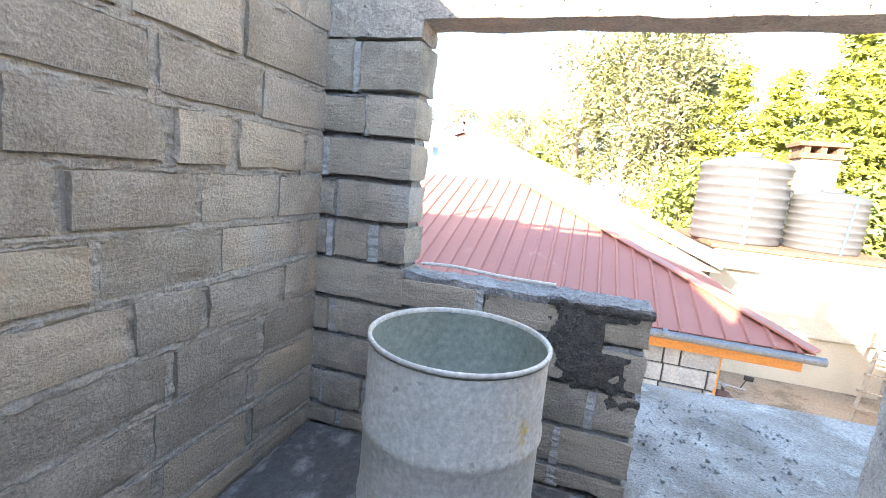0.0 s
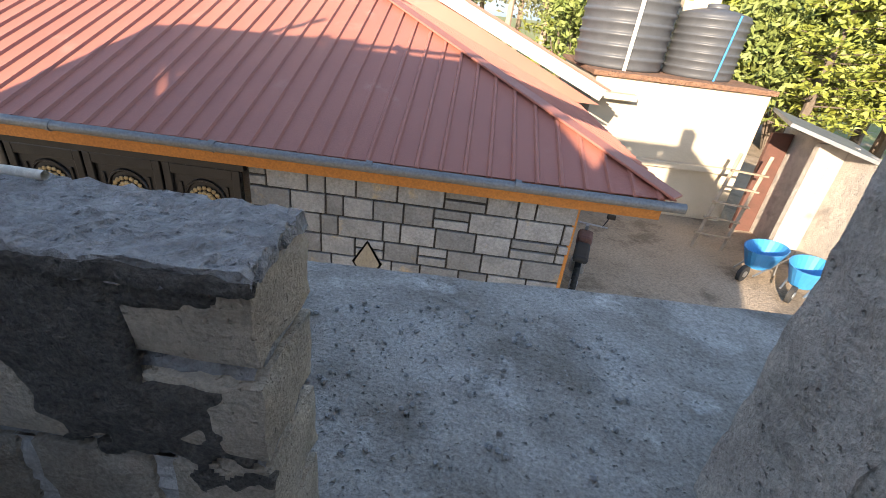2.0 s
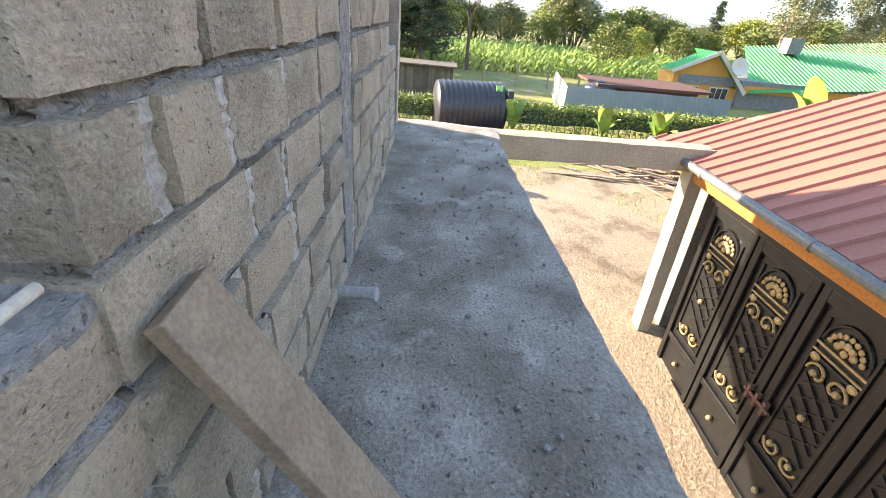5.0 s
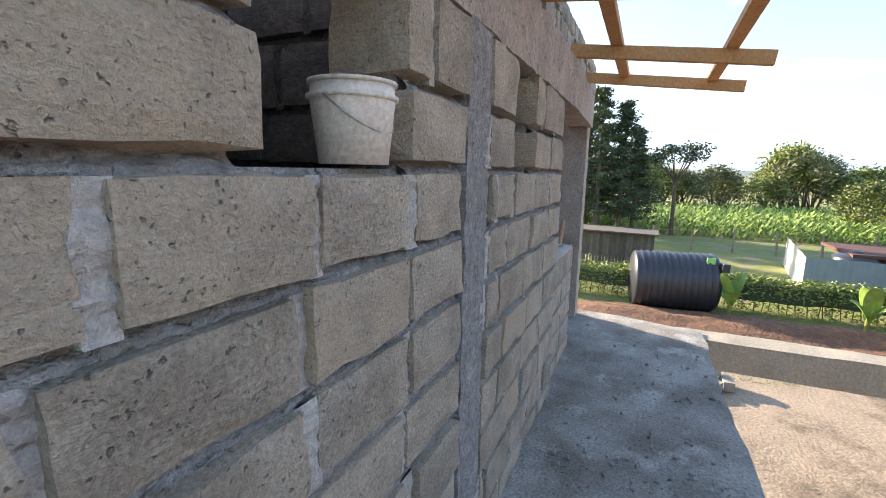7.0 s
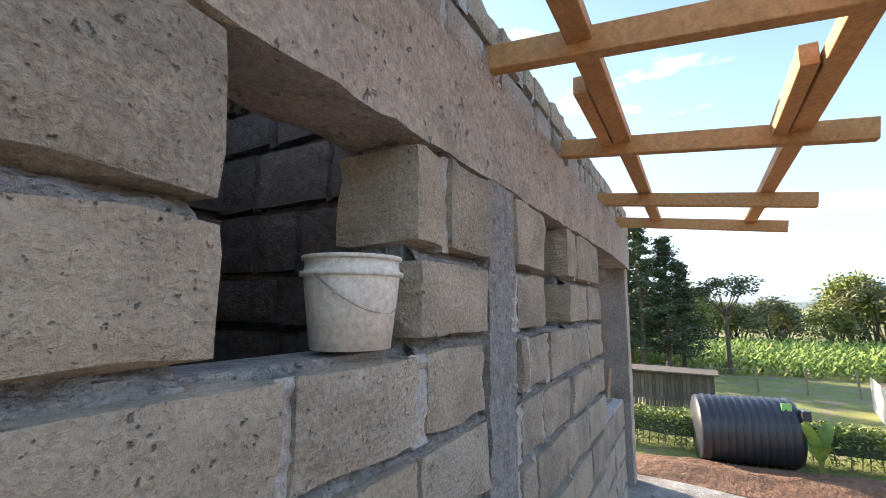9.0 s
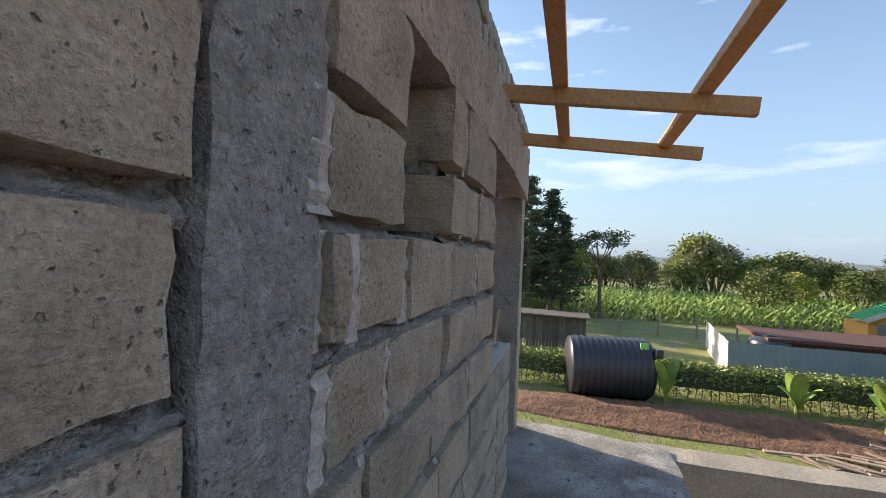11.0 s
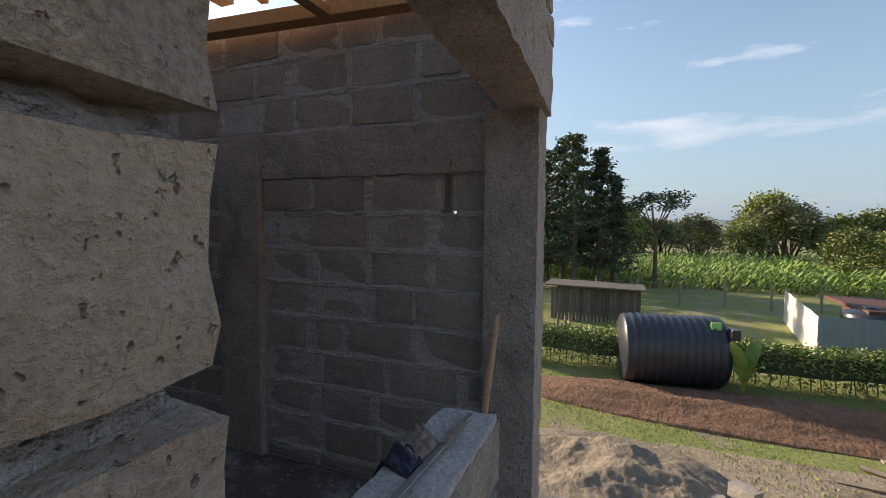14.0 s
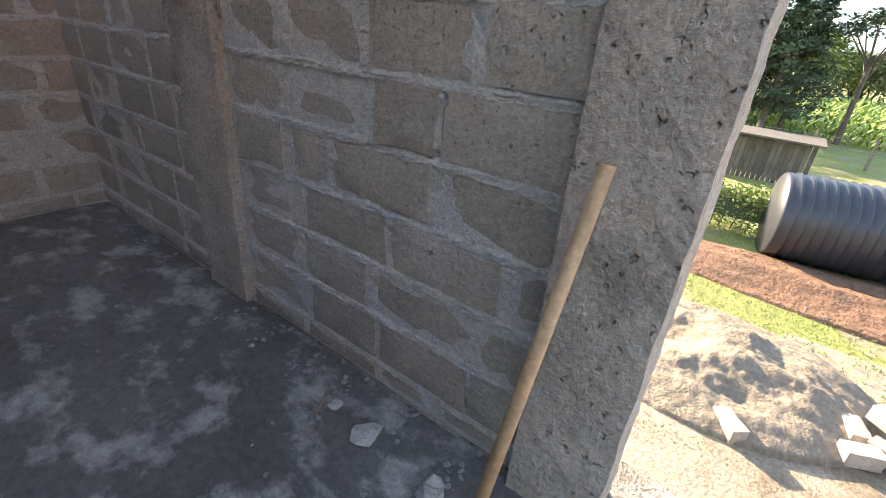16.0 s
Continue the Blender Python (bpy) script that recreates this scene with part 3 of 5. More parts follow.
def thrown_mortar():
    """An irregular patch of mortar on the inner face and over the top of the parapet end."""
    bm = bmesh.new()
    n, k = 70, 62

    def depth(x, z):
        d = math.hypot((x - 0.2 - 0.35 * (0.75 - z)) / 0.14, (z - 0.72) / 0.2)
        e = 1.25 - d + 0.9 * noise.noise((x * 6, z * 6, 4)) + 0.5 * noise.noise((x * 22, z * 22, 9)) if z < 0.9 else 1.0 if x > -0.02 else -1.0
        if x > 0.24 and 0.72 < z < 0.86:
            e -= 1.6
        return e

    def at(i, j):
        x = -0.2 + 0.63 * i / n
        z = 0.4 + 0.53 * j / k
        return x, z

    made = {}

    def vert(i, j):
        if (i, j) not in made:
            x, z = at(i, j)
            e = max(0.0, min(1.0, depth(x, z)))
            made[i, j] = bm.verts.new((x, -0.208 - 0.016 * e ** 0.5 - 0.012 * abs(noise.noise((x * 28, z * 28, 1))) * e, z + 0.006 * noise.noise((x * 20, 0, z * 20))))
        return made[i, j]

    for i in range(n):
        for j in range(k):
            x, z = at(i + 0.5, j + 0.5)
            if depth(x, z) > 0:
                bm.faces.new((vert(i, j), vert(i + 1, j), vert(i + 1, j + 1), vert(i, j + 1)))
    ob = finish("trim_fresh_mortar", bm, [WETMORTAR], smooth=True)
    md = ob.modifiers.new("thick", "SOLIDIFY")
    md.thickness = 0.02
    md.offset = -1
    tagged(ob, "dark freshly thrown mortar on the parapet end", "mortar", kind="structure")
    top = slab_mesh(-0.02, 0.425, -0.22, 0.0, 0.905, 0.94, 0.012, 0.013, 15.0, 40)
    tagged(finish("trim_mortar_cap", top, [MORTAR]), "grey rough mortar cap on the parapet end", "mortar", kind="structure")


thrown_mortar()


def roof_timbers():
    for i, x in enumerate((-5.25, -4.29, -3.29, -2.4, -1.5)):
        t = thing("rafter", "orange-brown sawn timber rafter tail over the wall top", "rafter", "rafters")
        part("board", bar((x, -3.4, 2.8), (x, 1.16, 2.325 + (-0.06 if x < -4 else 0.04 if x > -2.5 else 0.0)), 0.05, 0.085, 0.004), TIMBER, t)
    for y, z in ((0.27, 2.455), (0.93, 2.385), (-1.2, 2.61), (-2.4, 2.735)):
        t = thing("purlin", "orange-brown sawn timber purlin laid across the rafters", "purlin", "purlins")
        part("board", bar((-5.4 if y > 0 else -5.8, y, z - (0.05 if y > 0 else 0)), (-1.1, y, z + (0.04 if y > 0 else 0)), 0.075, 0.05, 0.004), TIMBER, t)
        if y > 0:
            part("splice", bar((-3.3, y - 0.07, z - 0.002), (-2.7, y - 0.07, z + 0.02), 0.05, 0.07, 0.004), TIMBER, t)

    for k in range(5):
        t = thing("joist", "orange-brown sawn timber joist over the end room", "joist", "joists")
        y = -3.3 + 0.6 * k
        part("board", bar((-5.95, y, 2.91), (-3.55, y, 2.9), 0.11, 0.06, 0.004), TIMBER, t)

    wp = thing("wall_plate", "orange-brown sawn timber plate along the end wall top", "timber beam")
    part("board", bar((-5.8, -3.5, 2.72), (-5.8, -0.3, 2.6), 0.1, 0.08, 0.004), TIMBER, wp)
    for y in (-0.75, -1.7, -2.9):
        t = thing("tie_beam", "orange-brown sawn timber tie across the end room", "timber beam", "tie beams")
        part("board", bar((-5.85, y, 2.83), (-3.5, y + 0.5, 2.83), 0.05, 0.1, 0.004), TIMBER, t)
        part("strut", bar((-4.9, y + 0.2, 2.83), (-4.4, y + 0.3, 3.3), 0.05, 0.08, 0.004), TIMBER, t)


roof_timbers()


# ---- the red-roofed house ----
def sheet_face(name, parent, material, a, b, c, d, ribs, h=0.03, w=0.055):
    """Ribbed sheet between the eave a-b and the top d-c; ribs run up the slope."""
    own = bmesh.new()
    a, b, c, d = (Vector(p) for p in (a, b, c, d))
    nrm = (b - a).cross(d - a).normalized()
    th = nrm * 0.004
    v = [own.verts.new(p) for p in (a, b, c, d)]
    own.faces.new(v)
    u = [own.verts.new(p - th * 3) for p in (d, c, b, a)]
    own.faces.new(u)
    for i in range(4):
        own.faces.new((v[(i + 1) % 4], v[i], u[3 - i], u[(6 - i) % 4]))
    sheet = part(name, own, material, parent)
    along = (b - a).normalized()
    L = (b - a).length
    up = (d - a) - along * (d - a).dot(along)
    H = up.length
    up.normalize()
    ax, bx = 0.0, L
    dx, cx = (d - a).dot(along), (c - a).dot(along)
    n = int(L / ribs)
    for i in range(n + 1):
        s = i * ribs + 0.05
        top = H
        if s < dx:
            top = H * s / dx if dx > 1e-6 else H
        if s > cx and L - cx > 1e-6:
            top = min(top, H * (L - s) / (L - cx))
        if top < 0.1 or s > L:
            continue
        p0, p1 = a + along * s - up * 0.03, a + along * s + up * (top - 0.02)
        rib = bmesh.new()
        q = [p0 - along * w / 2, p0 - along * w / 4 + nrm * h, p0 + along * w / 4 + nrm * h, p0 + along * w / 2]
        r = [p1 - along * w / 2, p1 - along * w / 4 + nrm * h, p1 + along * w / 4 + nrm * h, p1 + along * w / 2]
        qa, ra = [rib.verts.new(p) for p in q], [rib.verts.new(p) for p in r]
        for k in range(3):
            rib.faces.new((qa[k], qa[k + 1], ra[k + 1], ra[k]))
        rib.faces.new(qa[::-1])
        rib.faces.new(ra)
        part("rib", rib, material, sheet)
    return sheet


CLAD_JOBS = []


def red_house():
    h = thing("house", "house with ribbed red iron roof and grey stone cladding", "house")
    w = part("wall", box(-1.66, 1.97, 3.9, 4.1, -3.2, -0.2), JOINT, h)
    CLAD_JOBS.append((w, -1.66, 1.97, 3.9, -3.15, -0.42))
    part("side_wall", box(1.77, 1.97, 4.1, 14, -3.2, -0.2), CLAD, h)
    part("corner_trim", box(1.94, 1.98, 3.87, 3.9, -3.2, -0.42, 0.004), BROWNWOOD, h, "orange-painted corner board")
    part("wall_over_gate", box(-6.0, -1.66, 3.9, 4.1, -0.5, -0.2), JOINT, h)
    CLAD_JOBS.append((h, -5.9, -1.7, 3.9, -0.5, -0.3))
    part("side_wall", box(-6.1, -5.9, 4.1, 14, -3.0, -0.2), CLAD, h)
    part("soffit", box(-6.8, 2.7, 3.7, 9, -0.24, -0.2), BROWNWOOD, h)
    part("fascia", box(-6.85, 2.75, 3.74, 3.78, -0.42, -0.2, 0.004), BROWNWOOD, h, "orange-brown painted fascia board")
    g = part("gutter", rod((-6.95, 3.61, -0.19), (2.9, 3.61, -0.22), 0.052, seg=14), ZINC, h, "grey zinc gutter")
    for x in (-5.4, -3.6, -1.9, -0.3, 1.2):
        part("bracket", rod((x, 3.61, -0.195), (x + 0.06, 3.61, -0.205), 0.06, seg=14), ZINC, g)
    ez = -0.16
    A, B = (-6.95, 3.66, ez), (2.82, 3.66, ez)
    C, D = (-1.24, 7.7, 1.465), (-5.8, 7.7, 1.465)
    sheet_face("roof", h, ROOFRED, A, B, C, D, 0.245)
    sheet_face("roof_side", h, ROOFRED, (2.82, 3.66, ez), (2.82, 14.0, ez), (-1.24, 14.0, 1.465), (-1.24, 7.7, 1.465), 0.245)
    sheet_face("roof_upper", h, ROOFRED, (-1.24, 7.7, 1.465), (-1.24, 13, 1.465), (-3.5, 13, 2.45), (-3.5, 7.7, 2.45), 0.245)
    sheet_face("roof_upper", h, ROOFRED, (-5.8, 13, 1.465), (-5.8, 7.7, 1.465), (-3.5, 7.7, 2.45), (-3.5, 13, 2.45), 0.245)
    sheet_face("roof_side", h, ROOFRED, (-6.95, 14.0, ez), (-6.95, 3.66, ez), (-5.8, 7.7, 1.465), (-5.8, 14.0, 1.465), 0.245)
    part("hip_cap", bar(Vector(B) + Vector((0, 0, 0.03)), Vector(C) + Vector((0, 0, 0.03)), 0.2, 0.03, 0.008), ROOFRED, h)
    gb = bmesh.new()
    v = [gb.verts.new(p) for p in ((-5.8, 7.75, 1.4), (-1.24, 7.75, 1.4), (-3.5, 7.75, 2.4), (-5.8, 7.85, 1.4), (-1.24, 7.85, 1.4), (-3.5, 7.85, 2.4))]
    for f in ((0, 1, 2), (5, 4, 3), (0, 3, 4, 1), (1, 4, 5, 2), (2, 5, 3, 0)):
        gb.faces.new([v[i] for i in f])
    part("gable_board", gb, PALEBLUE, h, "pale blue boarded gable")
    part("barge_board", bar((-1.1, 7.62, 1.5), (-3.5, 7.62, 2.47), 0.04, 0.24, 0.005), WHITE, h, "white barge board")
    part("barge_board", bar((-3.5, 7.62, 2.47), (-5.95, 7.62, 1.5), 0.04, 0.24, 0.005), WHITE, h, "white barge board")
    fb = bmesh.new()
    v = [fb.verts.new(p) for p in ((3.2, 8.9, -0.1), (-2.97, 8.9, 2.6), (-6.5, 8.9, 1.2), (-6.5, 8.9, -0.2), (3.2, 9.0, -0.1), (-2.97, 9.0, 2.6), (-6.5, 9.0, 1.2), (-6.5, 9.0, -0.2))]
    fb.faces.new(v[:4])
    fb.faces.new(v[:3:-1])
    for i in range(4):
        fb.faces.new((v[i], v[4 + i], v[4 + (i + 1) % 4], v[(i + 1) % 4]))
    part("gable_sheet", fb, ROOFRED, h)
    # the higher roof behind
    part("barge_board", bar((3.2, 8.8, 0.1), (-2.97, 8.8, 2.68), 0.05, 0.24, 0.005), WHITE, h, "white barge board")
    part("barge_board", bar((-2.97, 8.8, 2.68), (-6.5, 8.8, 1.25), 0.05, 0.24, 0.005), WHITE, h, "white barge board")
    sheet_face("roof_behind", h, ROOFRED, (3.3, 8.72, 0.2), (3.3, 15, 0.2), (-2.97, 15, 2.82), (-2.97, 8.72, 2.82), 0.245)
    sheet_face("roof_behind", h, ROOFRED, (-6.6, 15, 1.3), (-6.6, 8.72, 1.3), (-2.97, 8.72, 2.82), (-2.97, 15, 2.82), 0.245)
    return h


red_house()
cam_th = thing("security_camera", "white dome security camera on the pale blue gable", "camera")
part("mount", rod((-3.4, 7.75, 2.1), (-3.4, 7.55, 2.08), 0.03), WHITE, cam_th)
part("dome", lathe([(0.001, -0.1), (0.06, -0.08), (0.08, 0.0), (0.07, 0.09), (0.001, 0.12)], 16, m=Matrix.Translation((-3.4, 7.52, 2.04))), WHITE, cam_th, smooth=True)
ant = thing("antenna_pole", "thin bare metal aerial pole on the roof ridge", "pole")
part("pole", rod((-2.9, 8.85, 2.6), (-2.98, 8.85, 4.6), 0.025, 0.015), STEEL, ant)


def gate():
    g = thing("garage_gate", "black steel folding gate with gold-painted ornaments, closed", "gate")
    x0, z0, z1, w = -5.3, -3.0, -0.52, 0.895
    part("track", box(-5.35, -1.68, 3.82, 3.9, z1, z1 + 0.07, 0.004), GATEBLACK, g)
    for i in range(4):
        x = x0 + i * w
        leaf = part("leaf", box(x + 0.01, x + w - 0.01, 3.86, 3.89, z0, z1), GATEBLACK, g)
        fr = bmesh.new()
        for a, b, c, d in ((0.015, 0.1, z0, z1), (w - 0.1, w - 0.015, z0, z1)):
            add_box(fr, x + a, x + b, 3.82, 3.86, c, d, bevel=0.008)
        for c, d in ((z0, z0 + 0.1), (z1 - 0.12, z1), (z0 + 0.55, z0 + 0.63)):
            add_box(fr, x + 0.1, x + w - 0.1, 3.822, 3.86, c, d, bevel=0.008)
        part("leaf_frame", fr, GATEBLACK, leaf)
        inner = bmesh.new()
        for a, b, c, d in ((0.17, 0.2, z0 + 0.7, z1 - 0.22), (w - 0.2, w - 0.17, z0 + 0.7, z1 - 0.22)):
            add_box(inner, x + a, x + b, 3.84, 3.86, c, d, bevel=0.005)
        for c in (z0 + 0.7, z1 - 0.6):
            add_box(inner, x + 0.17, x + w - 0.17, 3.842, 3.86, c, c + 0.03, bevel=0.005)
        for k in range(5):
            zz = z0 + 0.95 + k * 0.16
            bar((x + 0.24, 3.85, zz), (x + w - 0.24, 3.85, zz + 0.28), 0.014, 0.014, 0, inner)
            bar((x + w - 0.24, 3.846, zz), (x + 0.24, 3.846, zz + 0.28), 0.014, 0.014, 0, inner)
        part("panel_grille", inner, GATEBLACK, leaf)
        orn = bmesh.new()
        cx, cz = x + w / 2, z1 - 0.42
        for r, m in ((0.0, 1), (0.085, 5), (0.165, 9)):
            for k in range(m):
                a = math.pi * (k + 0.5) / m
                q = Matrix.Translation((cx + r * math.cos(a), 3.842, cz + 0.02 + r * 0.85 * math.sin(a))) @ Matrix.Diagonal((1, 0.6, 1, 1))
                bmesh.ops.create_uvsphere(orn, u_segments=8, v_segments=6, radius=0.036 if r < 0.1 else 0.027, matrix=q)
        add_box(orn, cx - 0.26, cx + 0.26, 3.835, 3.86, cz - 0.05, cz - 0.025, bevel=0.004)
        add_box(orn, cx - 0.26, cx + 0.26, 3.835, 3.86, cz - 0.12, cz - 0.1, bevel=0.004)
        for side in (-0.2, 0.2):
            bmesh.ops.create_uvsphere(orn, u_segments=8, v_segments=6, radius=0.05, matrix=Matrix.Translation((cx + side, 3.842, cz - 0.17)) @ Matrix.Diagonal((1, 0.5, 0.8, 1)))
        part("crest_ornament", orn, GOLD, leaf, "gold-painted arched crest ornament")
        arch = bmesh.new()
        for k in range(12):
            a, b = math.pi * k / 12, math.pi * (k + 1) / 12
            rod((cx + 0.23 * math.cos(a), 3.85, cz + 0.01 + 0.24 * math.sin(a)), (cx + 0.23 * math.cos(b), 3.85, cz + 0.01 + 0.24 * math.sin(b)), 0.016, seg=6, bm=arch)
        part("arch_moulding", arch, GATEBLACK, leaf)
        for zc, sgn in ((z1 - 0.72, 1), (z0 + 0.86, -1)):
            for side in (-1, 1):
                sc = bmesh.new()
                last = None
                for k in range(13):
                    a = k / 12 * 4.6
                    r = 0.12 * (1 - k / 16)
                    p = Vector((cx + side * (0.13 + r * math.cos(a) - 0.03), 3.838, zc + sgn * r * math.sin(a)))
                    if last is not None:
                        rod(last, p, 0.014, 0.014, 6, sc)
                    last = p
                bmesh.ops.create_uvsphere(sc, u_segments=8, v_segments=6, radius=0.035, matrix=Matrix.Translation((cx + side * 0.13, 3.835, zc)))
                part("scroll_ornament", sc, GOLD, leaf, "gold-painted scroll ornament")
        for bz in (0.33, 1.35):
            kb = bmesh.new()
            bmesh.ops.create_uvsphere(kb, u_segments=10, v_segments=8, radius=0.035, matrix=Matrix.Translation((cx, 3.825, z0 + bz)))
            part("boss", kb, GOLD, leaf, "round gold boss")
    bolt = bmesh.new()
    rod((x0 + 2 * w - 0.18, 3.79, z0 + 1.1), (x0 + 2 * w + 0.2, 3.79, z0 + 1.1), 0.018, seg=8, bm=bolt)
    for dx in (-0.12, 0.0, 0.12):
        add_box(bolt, x0 + 2 * w + dx - 0.02, x0 + 2 * w + dx + 0.02, 3.775, 3.83, z0 + 1.02, z0 + 1.18, bevel=0.004)
    part("bolt", bolt, RUST, g, "rusty brown sliding bolt")


gate()


# ---- yard behind the house: tank block, tanks, shed ----
def ribbed_tank(name, label, m, r, h, material, ribs, group=""):
    t = thing(name, label, "water tank", group, at=m)
    prof = [(0.001, 0), (r * 0.97, 0), (r, 0.04)]
    for i in range(ribs):
        z = 0.08 + (h - 0.16) * i / ribs
        s = (h - 0.16) / ribs
        prof += [(r, z), (r * 1.0, z + s * 0.55), (r * 1.035, z + s * 0.66), (r * 1.035, z + s * 0.86), (r, z + s * 0.97)]
    prof += [(r, h - 0.06), (r * 0.96, h), (r * 0.6, h + 0.1 * r), (r * 0.28, h + 0.16 * r)]
    part("shell", lathe(prof, 48), material, t, smooth=True)
    part("lid", lathe([(r * 0.3, h + 0.12 * r), (r * 0.3, h + 0.24 * r), (r * 0.26, h + 0.27 * r), (0.001, h + 0.29 * r)], 32), material, t, smooth=True)
    return t


tb = thing("tank_block", "cream plastered flat-roofed block carrying the water tanks", "building")
part("wall", slab_mesh(3.6, 7.85, 11.3, 16, -3.1, 0.25, 0.8, 0.01), PLASTER, tb)
part("roof_slab", box(3.5, 7.95, 11.2, 16.1, 0.25, 0.37, 0.02), SOIL, tb, "red-brown stained roof slab edge")
part("ledge", box(3.6, 4.6, 10.9, 11.3, -0.22, -0.08, 0.01), PLASTER, tb)
part("ledge", box(4.2, 7.6, 11.1, 11.3, -1.75, -1.6, 0.01), PLASTER, tb)
ta = ribbed_tank("water_tank", "large upright dusty black ribbed plastic water tank", Matrix.Translation((4.45, 13.0, 0.37)), 1.14, 2.25, TANKGREY, 8, "roof tanks")
part("pipe", rod((-0.1, -1.2, -0.6), (-0.05, -1.19, 2.0), 0.05), WHITE, ta, "white plastic pipe")
part("label_plate", box(0.45, 0.95, -1.06, -1.0, 1.72, 1.84), ORANGE, ta, "orange label plate").rotation_euler = (0, 0, 0.42)
tbk = ribbed_tank("water_tank", "smaller upright dusty black ribbed plastic water tank", Matrix.Translation((6.55, 12.8, 0.37)), 0.86, 1.5, TANKGREY, 7, "roof tanks")
part("hose", rod((0.1, -0.9, 0.0), (0.22, -0.9, 1.5), 0.025), BLUEP, tbk, "turquoise hose")
ch = thing("chimney", "cream plastered chimney with red brick cap", "chimney")
part("shaft", box(6.2, 7.2, 14.2, 15.0, 0.3, 3.0, 0.02), PLASTER, ch)
part("cap", box(6.1, 7.3, 14.1, 15.1, 3.0, 3.16, 0.02), SOIL, ch)
for cx in (6.2, 6.62, 7.04):
    part("cap_leg", box(cx, cx + 0.16, 14.15, 15.05, 3.16, 3.36), SOIL, ch)
part("cap_top", box(6.05, 7.35, 14.05, 15.15, 3.36, 3.5, 0.02), SOIL, ch)

sh = thing("lean_to", "pale grey rendered lean-to store with an open doorway", "shed")
part("side_wall", box(8.5, 8.7, 7.8, 11.3, -3.1, -0.4), CONC, sh)
part("front_wall", box(7.9, 8.7, 9.1, 9.25, -3.1, -0.35), CONC, sh)
part("roof", bar((7.5, 10.1, -0.02), (9.2, 9.4, -0.5), 2.6, 0.07), ZINC, sh)
part("doorway_inside", box(7.95, 8.45, 10.8, 10.9, -3.1, -0.5), RUST, sh)
lad = thing("scaffold", "rough pale timber frame leaning at the store", "scaffold")
for i in range(2):
    part("stile", bar((6.3 + i * 0.7, 9.3, -3.1), (6.9 + i * 0.7, 9.9, -0.9), 0.07, 0.05), OLDWOOD, lad)
for k in range(5):
    part("rung", bar((6.25 + k * 0.12, 9.32 + k * 0.1, -2.7 + k * 0.36), (7.1 + k * 0.12, 9.32 + k * 0.1, -2.75 + k * 0.36), 0.06, 0.04), OLDWOOD, lad)


def wheelbarrow():
    w = thing("wheelbarrow", "wheelbarrow with a blue tub tipped on the yard", "wheelbarrow", at=Matrix.Translation((7.2, 8.2, -3.1)) @ Matrix.Rotation(0.6, 4, "Z"))
    tub = lathe([(0.001, 0.3), (0.25, 0.3), (0.42, 0.7), (0.44, 0.7), (0.27, 0.28), (0.001, 0.28)], 24)
    for v in tub.verts:
        v.co.x *= 1.35
        v.co.y *= 0.85
    part("tub", tub, BLUEP, w, "blue tub")
    for s in (-1, 1):
        part("handle", rod((-0.55, s * 0.2, 0.22), (0.85, s * 0.28, 0.5), 0.02), STEEL, w)
        part("leg", rod((0.35, s * 0.2, 0.35), (0.4, s * 0.22, 0.0), 0.018), STEEL, w)
    wh = part("wheel", rod((-0.55, -0.04, 0.18), (-0.55, 0.04, 0.18), 0.18, seg=20), RUBBER, w)
    part("hub", rod((-0.55, -0.06, 0.18), (-0.55, 0.06, 0.18), 0.07, seg=12), STEEL, wh)
    tagged(w, group="wheelbarrows")
    copy_thing(w, Matrix.Translation((7.75, 7.6, -3.1)) @ Matrix.Rotation(0.75, 4, "Z"))


wheelbarrow()


def motorbike():
    w = thing("motorbike", "parked dark motorbike with mirrors by the house corner", "motorbike", at=Matrix.Translation((3.05, 6.9, -3.1)) @ Matrix.Rotation(1.3, 4, "Z"))
    for x in (-0.65, 0.65):
        tor = bmesh.new()
        for k in range(20):
            a, b = 2 * math.pi * k / 20, 2 * math.pi * (k + 1) / 20
            rod((x + 0.27 * math.cos(a), 0, 0.31 + 0.27 * math.sin(a)), (x + 0.27 * math.cos(b), 0, 0.31 + 0.27 * math.sin(b)), 0.05, seg=8, bm=tor)
        wh = part("wheel", tor, RUBBER, w)
        part("hub", rod((x, -0.07, 0.31), (x, 0.07, 0.31), 0.08), STEEL, wh)
    part("frame", bar((-0.6, 0, 0.4), (0.5, 0, 0.75), 0.12, 0.14, 0.02), GATEBLACK, w)
    part("engine", box(-0.2, 0.25, -0.14, 0.14, 0.3, 0.6, 0.04), STEEL, w)
    part("fuel_tank", box(-0.05, 0.4, -0.14, 0.14, 0.75, 0.98, 0.07), RUST, w)
    part("seat", box(-0.75, -0.05, -0.13, 0.13, 0.78, 0.9, 0.05), RUBBER, w)
    part("fork", rod((0.65, 0, 0.31), (0.42, 0, 1.05), 0.035), STEEL, w)
    hb = part("handlebar", rod((0.4, -0.36, 1.08), (0.4, 0.36, 1.08), 0.016), STEEL, w)
    for s in (-1, 1):
        part("mirror_stem", rod((0.4, s * 0.26, 1.08), (0.36, s * 0.34, 1.3), 0.009), GATEBLACK, hb)
        part("mirror", box(0.33, 0.36, s * 0.36 - 0.08, s * 0.36 + 0.08, 1.28, 1.38, 0.02), GATEBLACK, hb)


motorbike()


